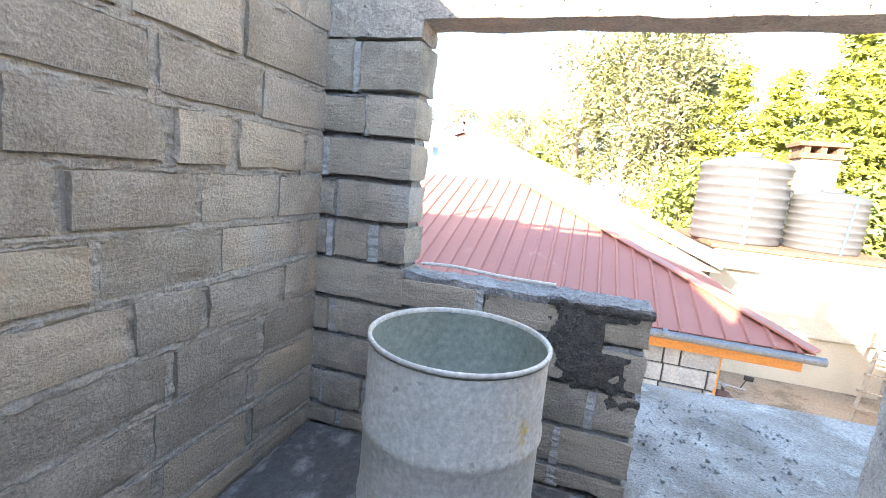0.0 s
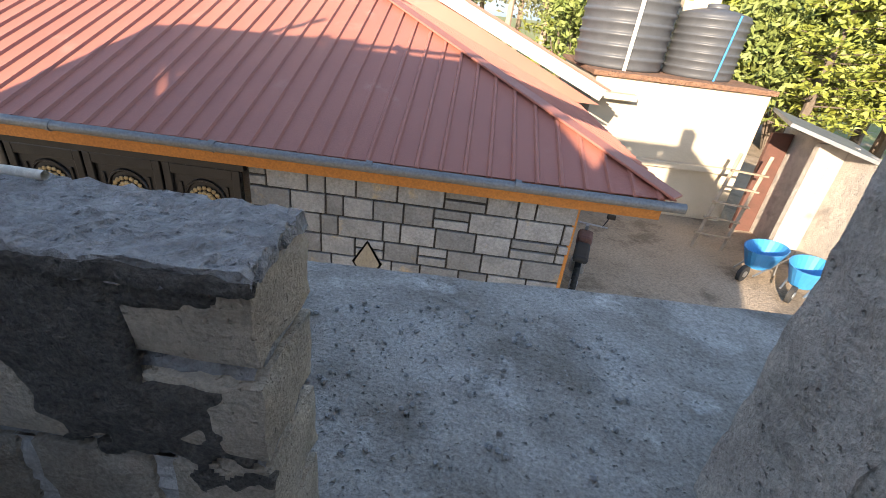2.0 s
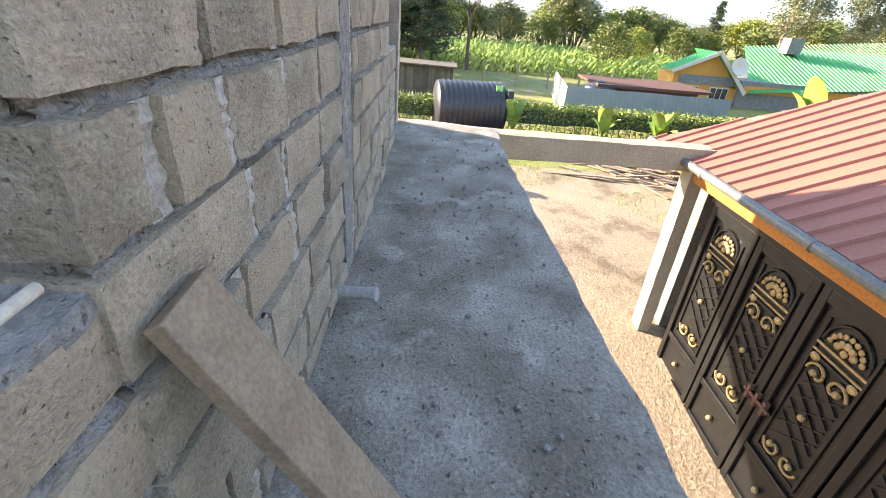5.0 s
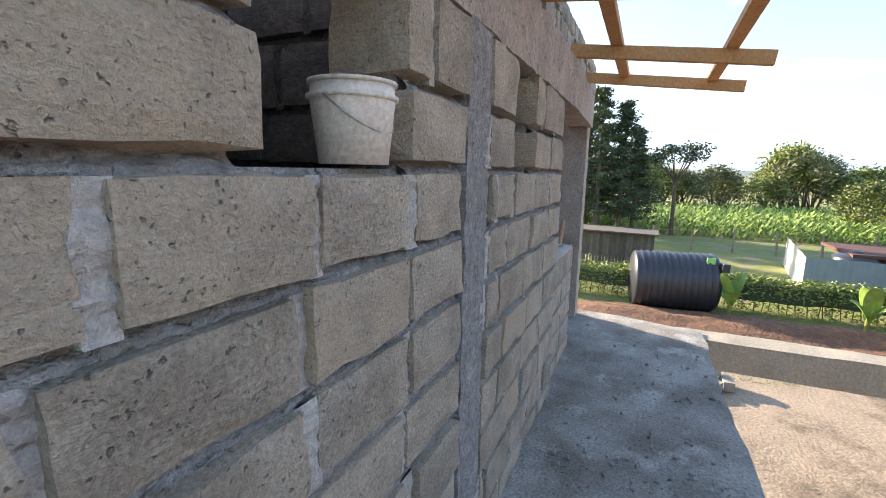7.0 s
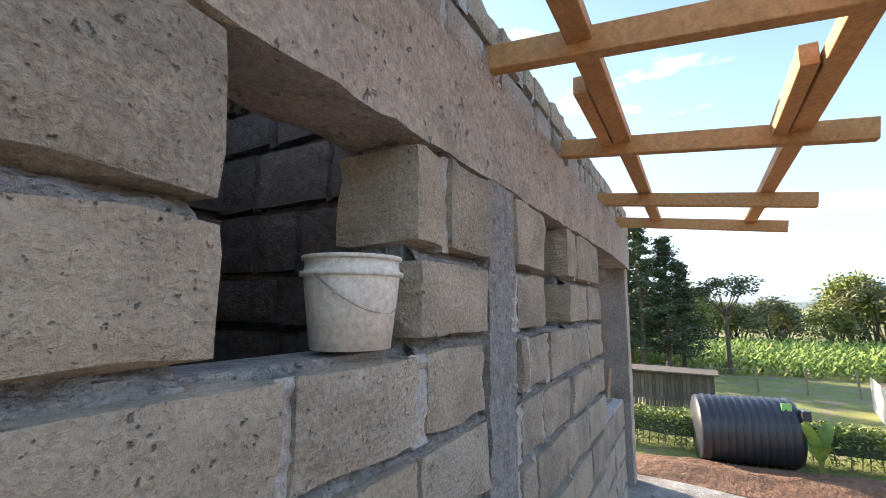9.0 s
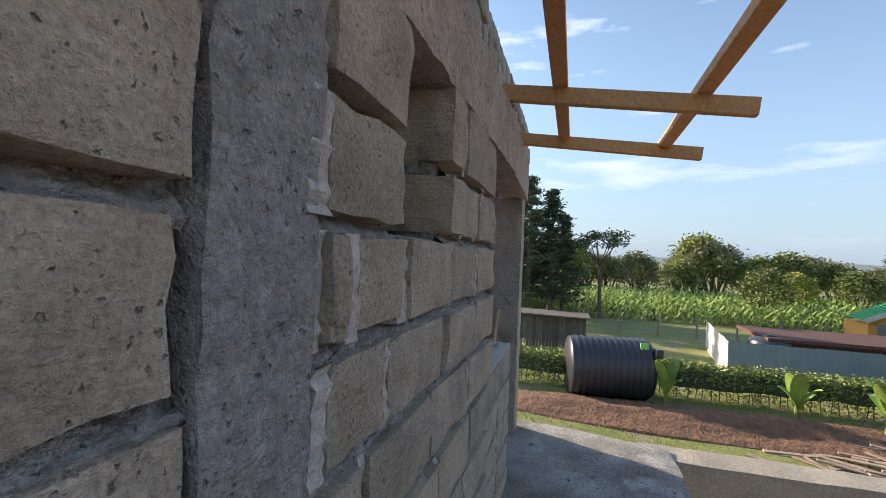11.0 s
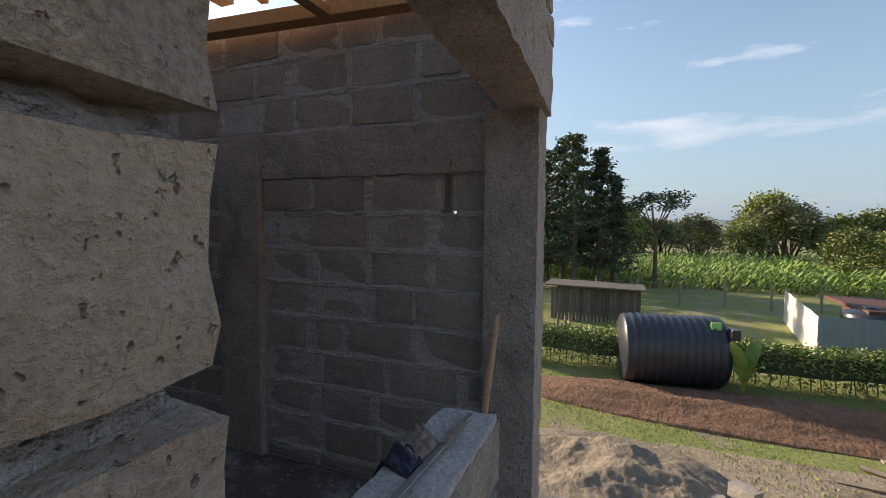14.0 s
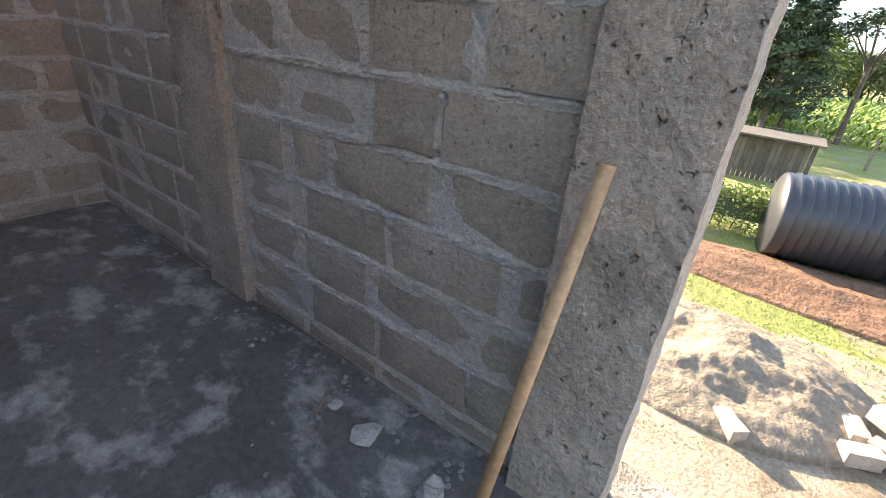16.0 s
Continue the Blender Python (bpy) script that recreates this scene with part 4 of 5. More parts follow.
# ---- things on the slab and in the rooms ----
def drum():
    d = thing("oil_drum", "open cream steel drum with flaking yellow paint on the floor", "drum", at=Matrix.Translation((-0.28, -0.78, 0.0)))
    r, h = 0.315, 0.88
    prof = [(0.001, 0.0), (r, 0.0), (r + 0.008, 0.02), (r, 0.04)]
    for z in (0.29, 0.58):
        prof += [(r, z - 0.03), (r + 0.008, z - 0.012), (r + 0.008, z + 0.012), (r, z + 0.03)]
    prof += [(r, h - 0.02)]
    body = lathe(prof, 56)
    for v in body.verts:
        v.co += Vector((noise.noise(v.co * 4), noise.noise(v.co * 4 + Vector((9, 0, 0))), 0)) * 0.008
    part("shell", body, DRUM, d, smooth=True)
    part("inside", lathe([(r - 0.006, h - 0.01), (r - 0.006, 0.3), (0.001, 0.28)], 56), DRUMIN, d, "stained inner wall with turquoise paint", smooth=True)
    part("rim", lathe([(r - 0.008, h - 0.015), (r - 0.008, h), (r, h + 0.004), (r + 0.006, h), (r + 0.006, h - 0.01), (r, h - 0.014)], 56), DRUM, d, "rolled steel rim", smooth=True)


drum()


def bucket():
    b = thing("bucket", "dirty white plastic bucket standing on the window sill", "bucket", at=Matrix.Translation((-1.775, -0.06, 1.585)))
    r0, r1, h = 0.077, 0.093, 0.172
    part("shell", lathe([(0.001, 0), (r0, 0), (r1, h - 0.035), (r1 - 0.003, h), (r1 - 0.008, h), (r0 - 0.004, 0.01), (0.001, 0.008)], 40), BUCKET, b, smooth=True)
    part("rim", lathe([(r1 - 0.004, h - 0.038), (r1 + 0.007, h - 0.036), (r1 + 0.007, h - 0.028), (r1 - 0.001, h - 0.026)], 40), BUCKET, b, smooth=True)
    part("rim", lathe([(r1 - 0.003, h - 0.006), (r1 + 0.004, h - 0.005), (r1 + 0.004, h + 0.002), (r1 - 0.006, h + 0.002)], 40), BUCKET, b, smooth=True)
    hd = bmesh.new()
    last = None
    for k in range(17):
        a = math.pi * k / 16
        p = Vector((0.1 * math.cos(a), 0.083 * math.sin(a), 0.137 - 0.07 * math.sin(a)))
        if last is not None:
            rod(last, p, 0.0022, seg=6, bm=hd)
        last = p
    part("handle", hd, STEEL, b, "thin wire handle")


bucket()

pl = thing("plank", "long weathered grey board leaning on the wall", "plank")
part("board", bar((-0.875, 0.49, 0.02), (-0.85, 0.035, 0.85), 0.17, 0.035, 0.003), OLDWOOD, pl)
ob2 = thing("wood_offcut", "short split piece of weathered board on the slab", "offcut")
part("board", bar((-0.81, 0.045, 0.02), (-0.85, 0.297, 0.02), 0.1, 0.025, 0.003), OLDWOOD, ob2)
pp = thing("drain_pipe", "short grey plastic pipe stub out of the wall foot", "pipe")
part("tube", rod((-2.03, -0.05, 0.07), (-1.99, 0.2, 0.1), 0.03, seg=16), PVC, pp)
part("socket", rod((-1.992, 0.185, 0.098), (-1.988, 0.21, 0.101), 0.036, seg=16), PVC, pp)


def bag():
    b = thing("plastic_bag", "crumpled white printed plastic bag with blue print on the slab", "bag")
    bm = bmesh.new()
    n = 14
    o, u, v = Vector((-0.8, 0.42, 0.012)), Vector((0.2, -0.165, 0)), Vector((0.11, 0.08, 0))
    for s in (0, 1):
        g = [[bm.verts.new(o + u * (i / n) + v * (j / n) + Vector((0, 0, 0.02 * s * (1 + 0.7 * noise.noise((i * 0.6, j * 0.6, s))) + 0.012 * abs(noise.noise((i * 0.35, j * 0.9, 3)))))) for j in range(n + 1)] for i in range(n + 1)]
        for i in range(n):
            for j in range(n):
                f = [g[i][j], g[i + 1][j], g[i + 1][j + 1], g[i][j + 1]]
                bm.faces.new(f if s else f[::-1])
    part("film", bm, PAPER, b, smooth=True)
    zt = 0.052
    pr = bmesh.new()
    for p, w in ((0.42, 0.018), (0.5, 0.035), (0.58, 0.018)):
        c = o + u * p + v * 0.5
        add_box(pr, c.x - w / 2, c.x + w / 2, c.y - 0.02, c.y + 0.02, zt - 0.006, zt)
    part("print_mark", pr, BLUEP, b, "blue printed mark")
    e = o + u * 0.02 + v * 0.5
    part("print_edge", box(e.x - 0.005, e.x + 0.03, e.y - 0.05, e.y + 0.05, zt - 0.012, zt - 0.004), BLUEP, b, "blue printed end")


bag()
sc = thing("plastic_scrap", "torn scrap of blue plastic film on the slab", "scrap")
part("film", slab_mesh(-0.56, -0.48, 0.27, 0.295, 0.003, 0.009, 0.012, 0.008, 4.0, 30), BLUEP, sc)
broom = thing("broom", "yard broom with pale wooden handle leaning at the column", "broom")
part("handle", rod((-5.510, -0.302, 0.07), (-5.775, -0.245, 1.07), 0.017, 0.016, 14), mat("pale_pole_wood", (0.5, 0.33, 0.19), (0.42, 0.27, 0.15), 6, 0.7, 0.2, 50), broom, smooth=True)
part("head", box(-5.466, -5.406, -0.309, -0.149, 0.05, 0.09, 0.008), PVC, broom, "grey plastic brush head")
part("bristles", slab_mesh(-5.476, -5.396, -0.314, -0.144, 0.0, 0.05, 0.02, 0.006, 2.0, 40), RUBBER, broom, "black bristles")


def cloth():
    c = thing("work_jacket", "crumpled brown jacket with navy lining on the low wall", "jacket")
    a, b, d, e = ((-4.83, -0.23), (-4.73, -0.105), (-4.57, -0.118), (-4.6, -0.235))

    def sheet(u0, u1, lift, material, name, label, seed):
        bm = bmesh.new()
        n, k = 26, 18
        g = []
        for i in range(n + 1):
            u = u0 + (u1 - u0) * i / n
            row = []
            for j in range(k + 1):
                v = j / k
                x = (a[0] * (1 - v) + b[0] * v) * (1 - u) + (e[0] * (1 - v) + d[0] * v) * u
                y = (a[1] * (1 - v) + b[1] * v) * (1 - u) + (e[1] * (1 - v) + d[1] * v) * u
                edge = 0.012 * noise.noise((u * 5, v * 5, seed))
                puff = math.sin(math.pi * min(1, max(0, v))) ** 0.5
                z = 0.95 + lift * puff + 0.03 * puff * abs(noise.noise((u * 5, v * 4, seed))) + 0.008 * noise.noise((u * 14, v * 14, seed))
                z -= 1.6 * max(0.0, -0.195 - y)
                row.append(bm.verts.new((x + edge, y + edge, z)))
            g.append(row)
        for i in range(n):
            for j in range(k):
                bm.faces.new((g[i][j], g[i + 1][j], g[i + 1][j + 1], g[i][j + 1]))
        ob = part(name, bm, material, c, label, smooth=True)
        md = ob.modifiers.new("thick", "SOLIDIFY")
        md.thickness = 0.006

    sheet(0.0, 0.62, 0.012, CLOTH, "shell", "", 2)
    sheet(0.55, 1.0, 0.01, mat("navy_lining", (0.02, 0.025, 0.05), (0.03, 0.035, 0.065), 8, 0.7, 0.3, 100), "lining", "navy blue lining", 5)
    bt = Vector((a[0] * 0.15 + b[0] * 0.15 + d[0] * 0.35 + e[0] * 0.35, a[1] * 0.15 + b[1] * 0.15 + d[1] * 0.35 + e[1] * 0.35, 0.99))
    part("button", rod(bt, bt + Vector((0, 0, 0.004)), 0.007, seg=16), STEEL, c, "round metal button")


cloth()
sl = thing("straightedge", "worn painted metal straightedge lying on the low wall", "straightedge")
P0, P1 = Vector((-4.925, -0.09, 0.956)), Vector((-4.43, -0.106, 0.956))
part("bar", bar(P0, P1, 0.018, 0.007, 0.002), STEEL, sl)
part("paint", bar(P0.lerp(P1, 0.12) + Vector((0, 0, 0.003)), P0.lerp(P1, 0.4) + Vector((0, 0, 0.003)), 0.0185, 0.004, 0.001), OLDWOOD, sl, "brown worn paint remains")
hose = thing("white_conduit", "thin white flexible conduit lying along the parapet", "conduit")
hp = [Vector((-0.7 + 0.07 * i, -0.035 + 0.012 * math.sin(i * 0.9), 0.958 + 0.008 * math.sin(i * 0.55))) for i in range(11)]
hb = bmesh.new()
rings = [[hb.verts.new(p + Vector((0, 0.009 * math.cos(k * 0.7854), 0.009 * math.sin(k * 0.7854)))) for k in range(8)] for p in hp]
for p, q in zip(rings, rings[1:]):
    for k in range(8):
        hb.faces.new((p[k], p[(k + 1) % 8], q[(k + 1) % 8], q[k]))
part("tube", hb, WHITE, hose, smooth=True)
for fx, fy, fr in ((-5.72, -0.98, 0.03), (-5.7, -0.8, 0.06), (-5.68, -0.5, 0.055), (-0.55, 0.22, 0.022), (-0.52, 0.2, 0.018), (-1.05, 0.7, 0.02)):
    fl = bmesh.new()
    bmesh.ops.create_icosphere(fl, subdivisions=2, radius=fr, matrix=Matrix.Translation((fx, fy, 0.012 + fr * 0.12)) @ Matrix.Diagonal((1, 0.8, 0.22 if fx < -2 else 0.7, 1)))
    roughen(fl, fr * 0.4, 30, fx)
    tagged(finish("mortar_flake", fl, MORTARPALE), "pale flake of dried mortar lying on the floor", "mortar flake", "mortar flakes")
stk = thing("stick", "thin pale wooden stick on the dark floor", "stick")
part("shaft", rod((-5.76, -1.06, 0.02), (-5.64, -0.99, 0.022), 0.006, seg=6), OLDWOOD, stk)


def rubble():
    rr = random.Random(3)
    bm = bmesh.new()
    spots = [(-0.5, 1.15, 0.9, 160), (-3.5, 1.0, 1.0, 160), (1.2, 1.0, 0.5, 120), (0.6, 0.4, 0.5, 110), (-0.6, 0.3, 0.5, 90), (0.9, 0.7, 0.7, 110), (-2.5, 0.5, 0.9, 120), (-5.3, -0.9, 0.6, 110), (-4.6, 0.5, 0.8, 120), (-5.5, -2.2, 0.5, 50)] + [(-5.8, -0.5 - 0.25 * q, 0.06, 34) for q in range(11)]
    for sx, sy, sp, n in spots:
        for _ in range(n):
            x, y = sx + rr.gauss(0, sp), sy + rr.gauss(0, sp * 0.35)
            if y > 1.14 or (-0.24 < y < 0.04) or x < -5.9 or (x > 1.5) or (x < -1.1 and -3.4 < y < -0.1 and x > -4):
                continue
            r = rr.choice((0.004, 0.006, 0.008, 0.012, 0.017))
            m = Matrix.Translation((x, y, r * 0.5)) @ Matrix.Rotation(rr.uniform(0, 6), 4, (rr.random(), rr.random(), rr.random() + 0.1)) @ Matrix.Diagonal((1, rr.uniform(0.5, 1), rr.uniform(0.4, 0.8), 1))
            bmesh.ops.create_icosphere(bm, subdivisions=1, radius=r, matrix=m)
    ob = finish("rubble", bm, MORTAR)
    tagged(ob, "scattered mortar crumbs and stone chips on the slab", "rubble", kind="stuff")


rubble()

# ---- grounds beyond: soil bank, sand, lying tank, hedge, shed, fence ----


def heap(name, label, category, material, cx, cy, rx, ry, hgt, seed, n=40, kind="", hollow=0.0):
    bm = bmesh.new()
    g = []
    for i in range(n + 1):
        row = []
        for j in range(n + 1):
            u, v = i / n * 2 - 1, j / n * 2 - 1
            d = math.hypot(u, v)
            x, y = cx + u * rx, cy + v * ry
            e = max(0.0, 1 - d ** 1.5) * (0.75 + 0.6 * noise.noise((u * 2.2, v * 2.2, seed))) + (0.08 * noise.noise((u * 7, v * 7, seed)) + 0.06 * noise.noise((x * 3.1, y * 3.1, seed)) + 0.06 * noise.noise((x * 9, y * 9, seed))) * (d < 0.98) * (1 - d * d if d < 1 else 0)
            e = max(-0.5, e - hollow * math.exp(-((u - 0.1) ** 2 + (v + 0.3) ** 2) / 0.12)) if d < 0.9 else e
            row.append(bm.verts.new((x, y, ground_z(x, y) - 0.09 + hgt * max(0.1, e) + (0.07 if d < 0.9 else 0))))
        g.append(row)
    for i in range(n):
        for j in range(n):
            bm.faces.new((g[i][j], g[i + 1][j], g[i + 1][j + 1], g[i][j + 1]))
    return tagged(finish(name, bm, material, smooth=True), label, category, kind=kind)


heap("soil_bank", "long bank of freshly dug red-brown soil under the hedge", "soil bank", SOIL, -15.0, 4.2, 1.5, 7.5, 0.5, 3.0, 110)
heap("sand_heap", "heap of grey-brown building sand beside the slab", "sand heap", SANDM, -11.3, 0.1, 1.7, 2.2, 0.6, 5.0, 110, hollow=0.55)

lt = ribbed_tank("water_tank", "large black ribbed plastic water tank lying on its side", Matrix.Translation((-16.4, 0.3, -1.72)) @ Matrix.Rotation(radians(10), 4, "Z") @ Matrix.Rotation(radians(-90), 4, "X"), 0.88, 2.35, TANKBLACK, 12)
part("lug", box(0.55, 0.85, -0.75, -0.5, 2.3, 2.5, 0.02), TANKBLACK, lt)
part("label_plate", box(0.52, 0.56, -0.86, -0.58, 1.95, 2.18), STICKER, lt, "green label").location = (0.0, 0, 0)


def leaf_cloud(bm, pts, size, rr, n_per, spread, flat=0.5):
    """Small leaf tufts strewn about the given points."""
    for p in pts:
        for _ in range(n_per):
            c = Vector(p) + Vector((rr.gauss(0, spread), rr.gauss(0, spread), rr.gauss(0, spread * flat)))
            a = Vector((rr.uniform(-1, 1), rr.uniform(-1, 1), rr.uniform(-0.6, 0.6))).normalized() * size * rr.uniform(0.6, 1.3)
            b = a.cross(Vector((rr.uniform(-1, 1), rr.uniform(-1, 1), rr.uniform(-1, 1)))).normalized() * size * rr.uniform(0.25, 0.5)
            v = [bm.verts.new(c - a), bm.verts.new(c + b), bm.verts.new(c + a), bm.verts.new(c - b)]
            bm.faces.new(v)


def hedge(name, x, y0, y1, h, depth):
    rr = random.Random(11)
    t = thing(name, "long clipped green hedge with bare stems below", "hedge")
    bm = bmesh.new()
    for k in range(int((y1 - y0) * 620)):
        y = rr.uniform(y0, y1)
        z = h * (0.42 + 0.58 * rr.random() ** 0.6) if rr.random() < 0.85 else h * rr.uniform(0.05, 0.45)
        leaf_cloud(bm, [(x + rr.uniform(-depth / 2, depth / 2), y, ground_z(x, y) + z + 0.06 * noise.noise((y, 0, 0)))], 0.065, rr, 2, 0.05, 1.0)
    part("foliage", bm, LF_HEDGE, t)
    # added solid filler; its dark green stands for shade within the foliage
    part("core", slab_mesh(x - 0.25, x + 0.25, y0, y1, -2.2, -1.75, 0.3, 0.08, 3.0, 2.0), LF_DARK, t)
    st = bmesh.new()
    y = y0
    while y < y1:
        rod((x, y, -2.75), (x + rr.uniform(-0.1, 0.1), y + rr.uniform(-0.15, 0.15), -1.75), 0.018, 0.01, 5, st)
        y += rr.uniform(0.12, 0.3)
    part("stem_growth", st, BARK, t)


hedge("hedge", -17.4, -3.2, 24.0, 1.05, 0.8)


def far_shed():
    s = thing("wooden_shed", "small weathered grey board shed with a dull board roof", "shed")
    x, y0, y1 = -24.5, -2.6, 0.9
    part("roof", bar((x + 0.3, y0 - 0.25, -1.1), (x + 0.3, y1 + 0.25, -1.15), 2.0, 0.06), SHEDWOOD, s)
    part("back", box(x - 0.8, x - 0.7, y0, y1, -2.7, -1.15), SHEDWOOD, s)
    y = y0
    rr = random.Random(5)
    while y < y1:
        part("board", box(x + 0.95, x + 0.98, y, y + 0.13, -2.7, -1.2 - rr.random() * 0.08), SHEDWOOD, s)
        y += 0.15


far_shed()


def fences():
    f = thing("sheet_fence", "enclosure of blue-grey corrugated iron sheets, its sunlit side coloured white", "fence")
    a, b, c = (-27.0, 6.75), (-20.6, 5.85), (-20.4, 13.0)
    for (x0, y0), (x1, y1) in ((a, b), (b, c)):
        L = math.hypot(x1 - x0, y1 - y0)
        n = int(L / 0.8)
        for i in range(n):
            bm = bmesh.new()
            prev = None
            for k in range(9):
                s = (i + k / 8) / n
                d = 0.02 * (k % 2)
                px, py = x0 + (x1 - x0) * s + d * (y1 - y0) / L, y0 + (y1 - y0) * s - d * (x1 - x0) / L
                hz = -1.24 + 0.012 * math.sin(i * 2.3)
                q = (bm.verts.new((px, py, -2.75)), bm.verts.new((px, py, hz)))
                if prev:
                    bm.faces.new((prev[0], q[0], q[1], prev[1]))
                prev = q
            # white on the sun-facing run stands for sunlight on the same sheets
            ob = part("sheet", bm, SHEETBLUE if (x0, y0) == b else WHITE, f)
            md = ob.modifiers.new("thick", "SOLIDIFY")
            md.thickness = 0.004
    st = thing("low_store", "low rusty roofed store behind the iron fence", "shed")
    part("roof", box(-25.5, -22, 7.6, 13.0, -1.32, -1.2), RUST, st)
    part("wall", box(-25, -22.5, 8, 12.6, -2.75, -1.32), RUST, st)
    t = ribbed_tank("water_tank", "low black plastic tank behind the iron fence", Matrix.Translation((-22.6, 7.9, -2.6)), 0.75, 1.25, TANKBLACK, 4)
    wf = thing("wire_fence", "row of weathered timber posts with thin wire", "fence")
    rr = random.Random(9)
    pts = [(-29 - 0.1 * i, -7 + i * 2.0) for i in range(16)]
    for x, y in pts:
        part("post", rod((x, y, -2.7), (x + rr.uniform(-0.1, 0.1), y + rr.uniform(-0.1, 0.1), -1.3), 0.06, 0.05, 7), OLDWOOD, wf)
    for h in (-1.5, -1.9, -2.3):
        part("wire", rod((pts[0][0], pts[0][1], h), (pts[-1][0], pts[-1][1], h), 0.008, seg=5), STEEL, wf)
    for i in range(5):
        sk = thing("stake", "short weathered timber stake by the hedge", "stake", "stakes by the hedge")
        part("post", rod((-18.3 - 0.2 * i, -1.7 + 0.12 * i, -2.7), (-18.3 - 0.2 * i, -1.75 + 0.1 * i, -1.6 + rr.uniform(-0.2, 0.1)), 0.05, 0.04, 6), OLDWOOD, sk)


fences()


def green_house():
    h = thing("house", "orange and grey stone house with a green ribbed iron roof", "house")
    part("wall", box(-30.3, -28.3, 13.95, 17.9, -2.8, -1.0), ORANGE, h)
    part("stone_wall", box(-34, -28.0, 17.9, 30, -2.8, -1.1), CLAD, h)
    part("band", box(-28.0, -27.96, 18.1, 30, -1.75, -1.35), ORANGE, h, "orange painted band")
    part("stone_band", box(-28.3, -28.26, 14.3, 17.7, -1.5, -1.0), CLAD, h)
    gm = bmesh.new()
    v = [gm.verts.new(p) for p in ((-28.3, 13.9, -1.0), (-28.3, 17.9, -1.6), (-28.3, 16.05, 0.2), (-28.5, 13.9, -1.0), (-28.5, 17.9, -1.6), (-28.5, 16.05, 0.2))]
    for f in ((0, 1, 2), (5, 4, 3), (0, 3, 4, 1), (1, 4, 5, 2), (2, 5, 3, 0)):
        gm.faces.new([v[i] for i in f])
    part("gable", gm, ORANGE, h)
    sheet_face("roof", h, ROOFGREEN, (-27.9, 18.15, -1.75), (-31, 18.15, -1.75), (-31, 16.05, 0.3), (-27.9, 16.05, 0.3), 0.25)
    sheet_face("roof", h, ROOFGREEN, (-29.6, 13.65, -0.8), (-27.9, 13.65, -0.8), (-27.9, 16.05, 0.3), (-29.6, 16.05, 0.3), 0.25)
    sheet_face("main_roof", h, ROOFGREEN, (-27.6, 18.3, -1.7), (-27.6, 31, -0.5), (-33, 31, 0.75), (-33, 20.3, 0.62), 0.25)
    part("barge_board", bar((-27.85, 16.05, 0.28), (-27.85, 18.2, -1.82), 0.05, 0.2), WHITE, h)
    part("barge_board", bar((-27.85, 16.05, 0.28), (-27.85, 13.6, -0.86), 0.05, 0.2), WHITE, h)
    for y in (14.5, 16.3):
        w = part("window", box(-28.29, -28.22, y, y + 1.1, -2.3, -1.6), WHITE, h)
        for k in range(3):
            part("pane", box(-28.21, -28.2, y + 0.05 + k * 0.35, y + 0.35 + k * 0.35, -2.25, -1.65), GLASSDARK, w)
    part("chimney", box(-32, -31.2, 22, 22.9, 0.4, 1.3), CLAD, h)
    di = part("dish", lathe([(0.001, 0), (0.3, 0.05), (0.5, 0.16), (0.48, 0.17), (0.001, 0.03)], 20, m=Matrix.Translation((-27.7, 17.2, -0.4)) @ Matrix.Rotation(1.2, 4, "Y")), WHITE, h, "grey satellite dish")


green_house()


# ---- plants ----
def banana(x, y, s, seed):
    rr = random.Random(seed)
    t = thing("banana_plant", "young banana plant with broad bright green leaves", "banana plant", "banana plants", at=Matrix.Translation((x, y, ground_z(x, y))))
    part("stem", rod((0, 0, -0.05), (0, 0, 0.55 * s), 0.08 * s, 0.05 * s, 10), LF_YEL, t)
    for k in range(6):
        a = k * 1.05 + rr.uniform(-0.3, 0.3)
        L, wd, lift = s * rr.uniform(0.8, 1.15), 0.19 * s, rr.uniform(0.8, 1.5)
        bm = bmesh.new()
        prev = None
        for i in range(10):
            u = i / 9
            out = L * (u * (1.0 - 0.4 * lift))
            z = 0.45 * s + L * (lift * u - 0.6 * u * u * (1.5 - lift * 0.6))
            w = wd * math.sin(math.pi * min(1, 0.08 + u * 0.92)) ** 0.6 if u < 1 else 0.01
            c = Vector((out * math.cos(a), out * math.sin(a), z))
            sd = Vector((-math.sin(a), math.cos(a), 0)) * w
            fold = Vector((0, 0, 0.35 * w))
            cur = [bm.verts.new(c - sd + fold), bm.verts.new(c), bm.verts.new(c + sd + fold)]
            if prev:
                bm.faces.new((prev[0], prev[1], cur[1], cur[0]))
                bm.faces.new((prev[1], prev[2], cur[2], cur[1]))
            prev = cur
        part("leaf", bm, LF_BANANA, t, smooth=True)


banana(-15.9, 6.1, 1.0, 1)
banana(-15.6, 7.9, 1.15, 2)
banana(-14.6, 12.2, 2.0, 3)
banana(-16.0, 3.0, 0.95, 4)


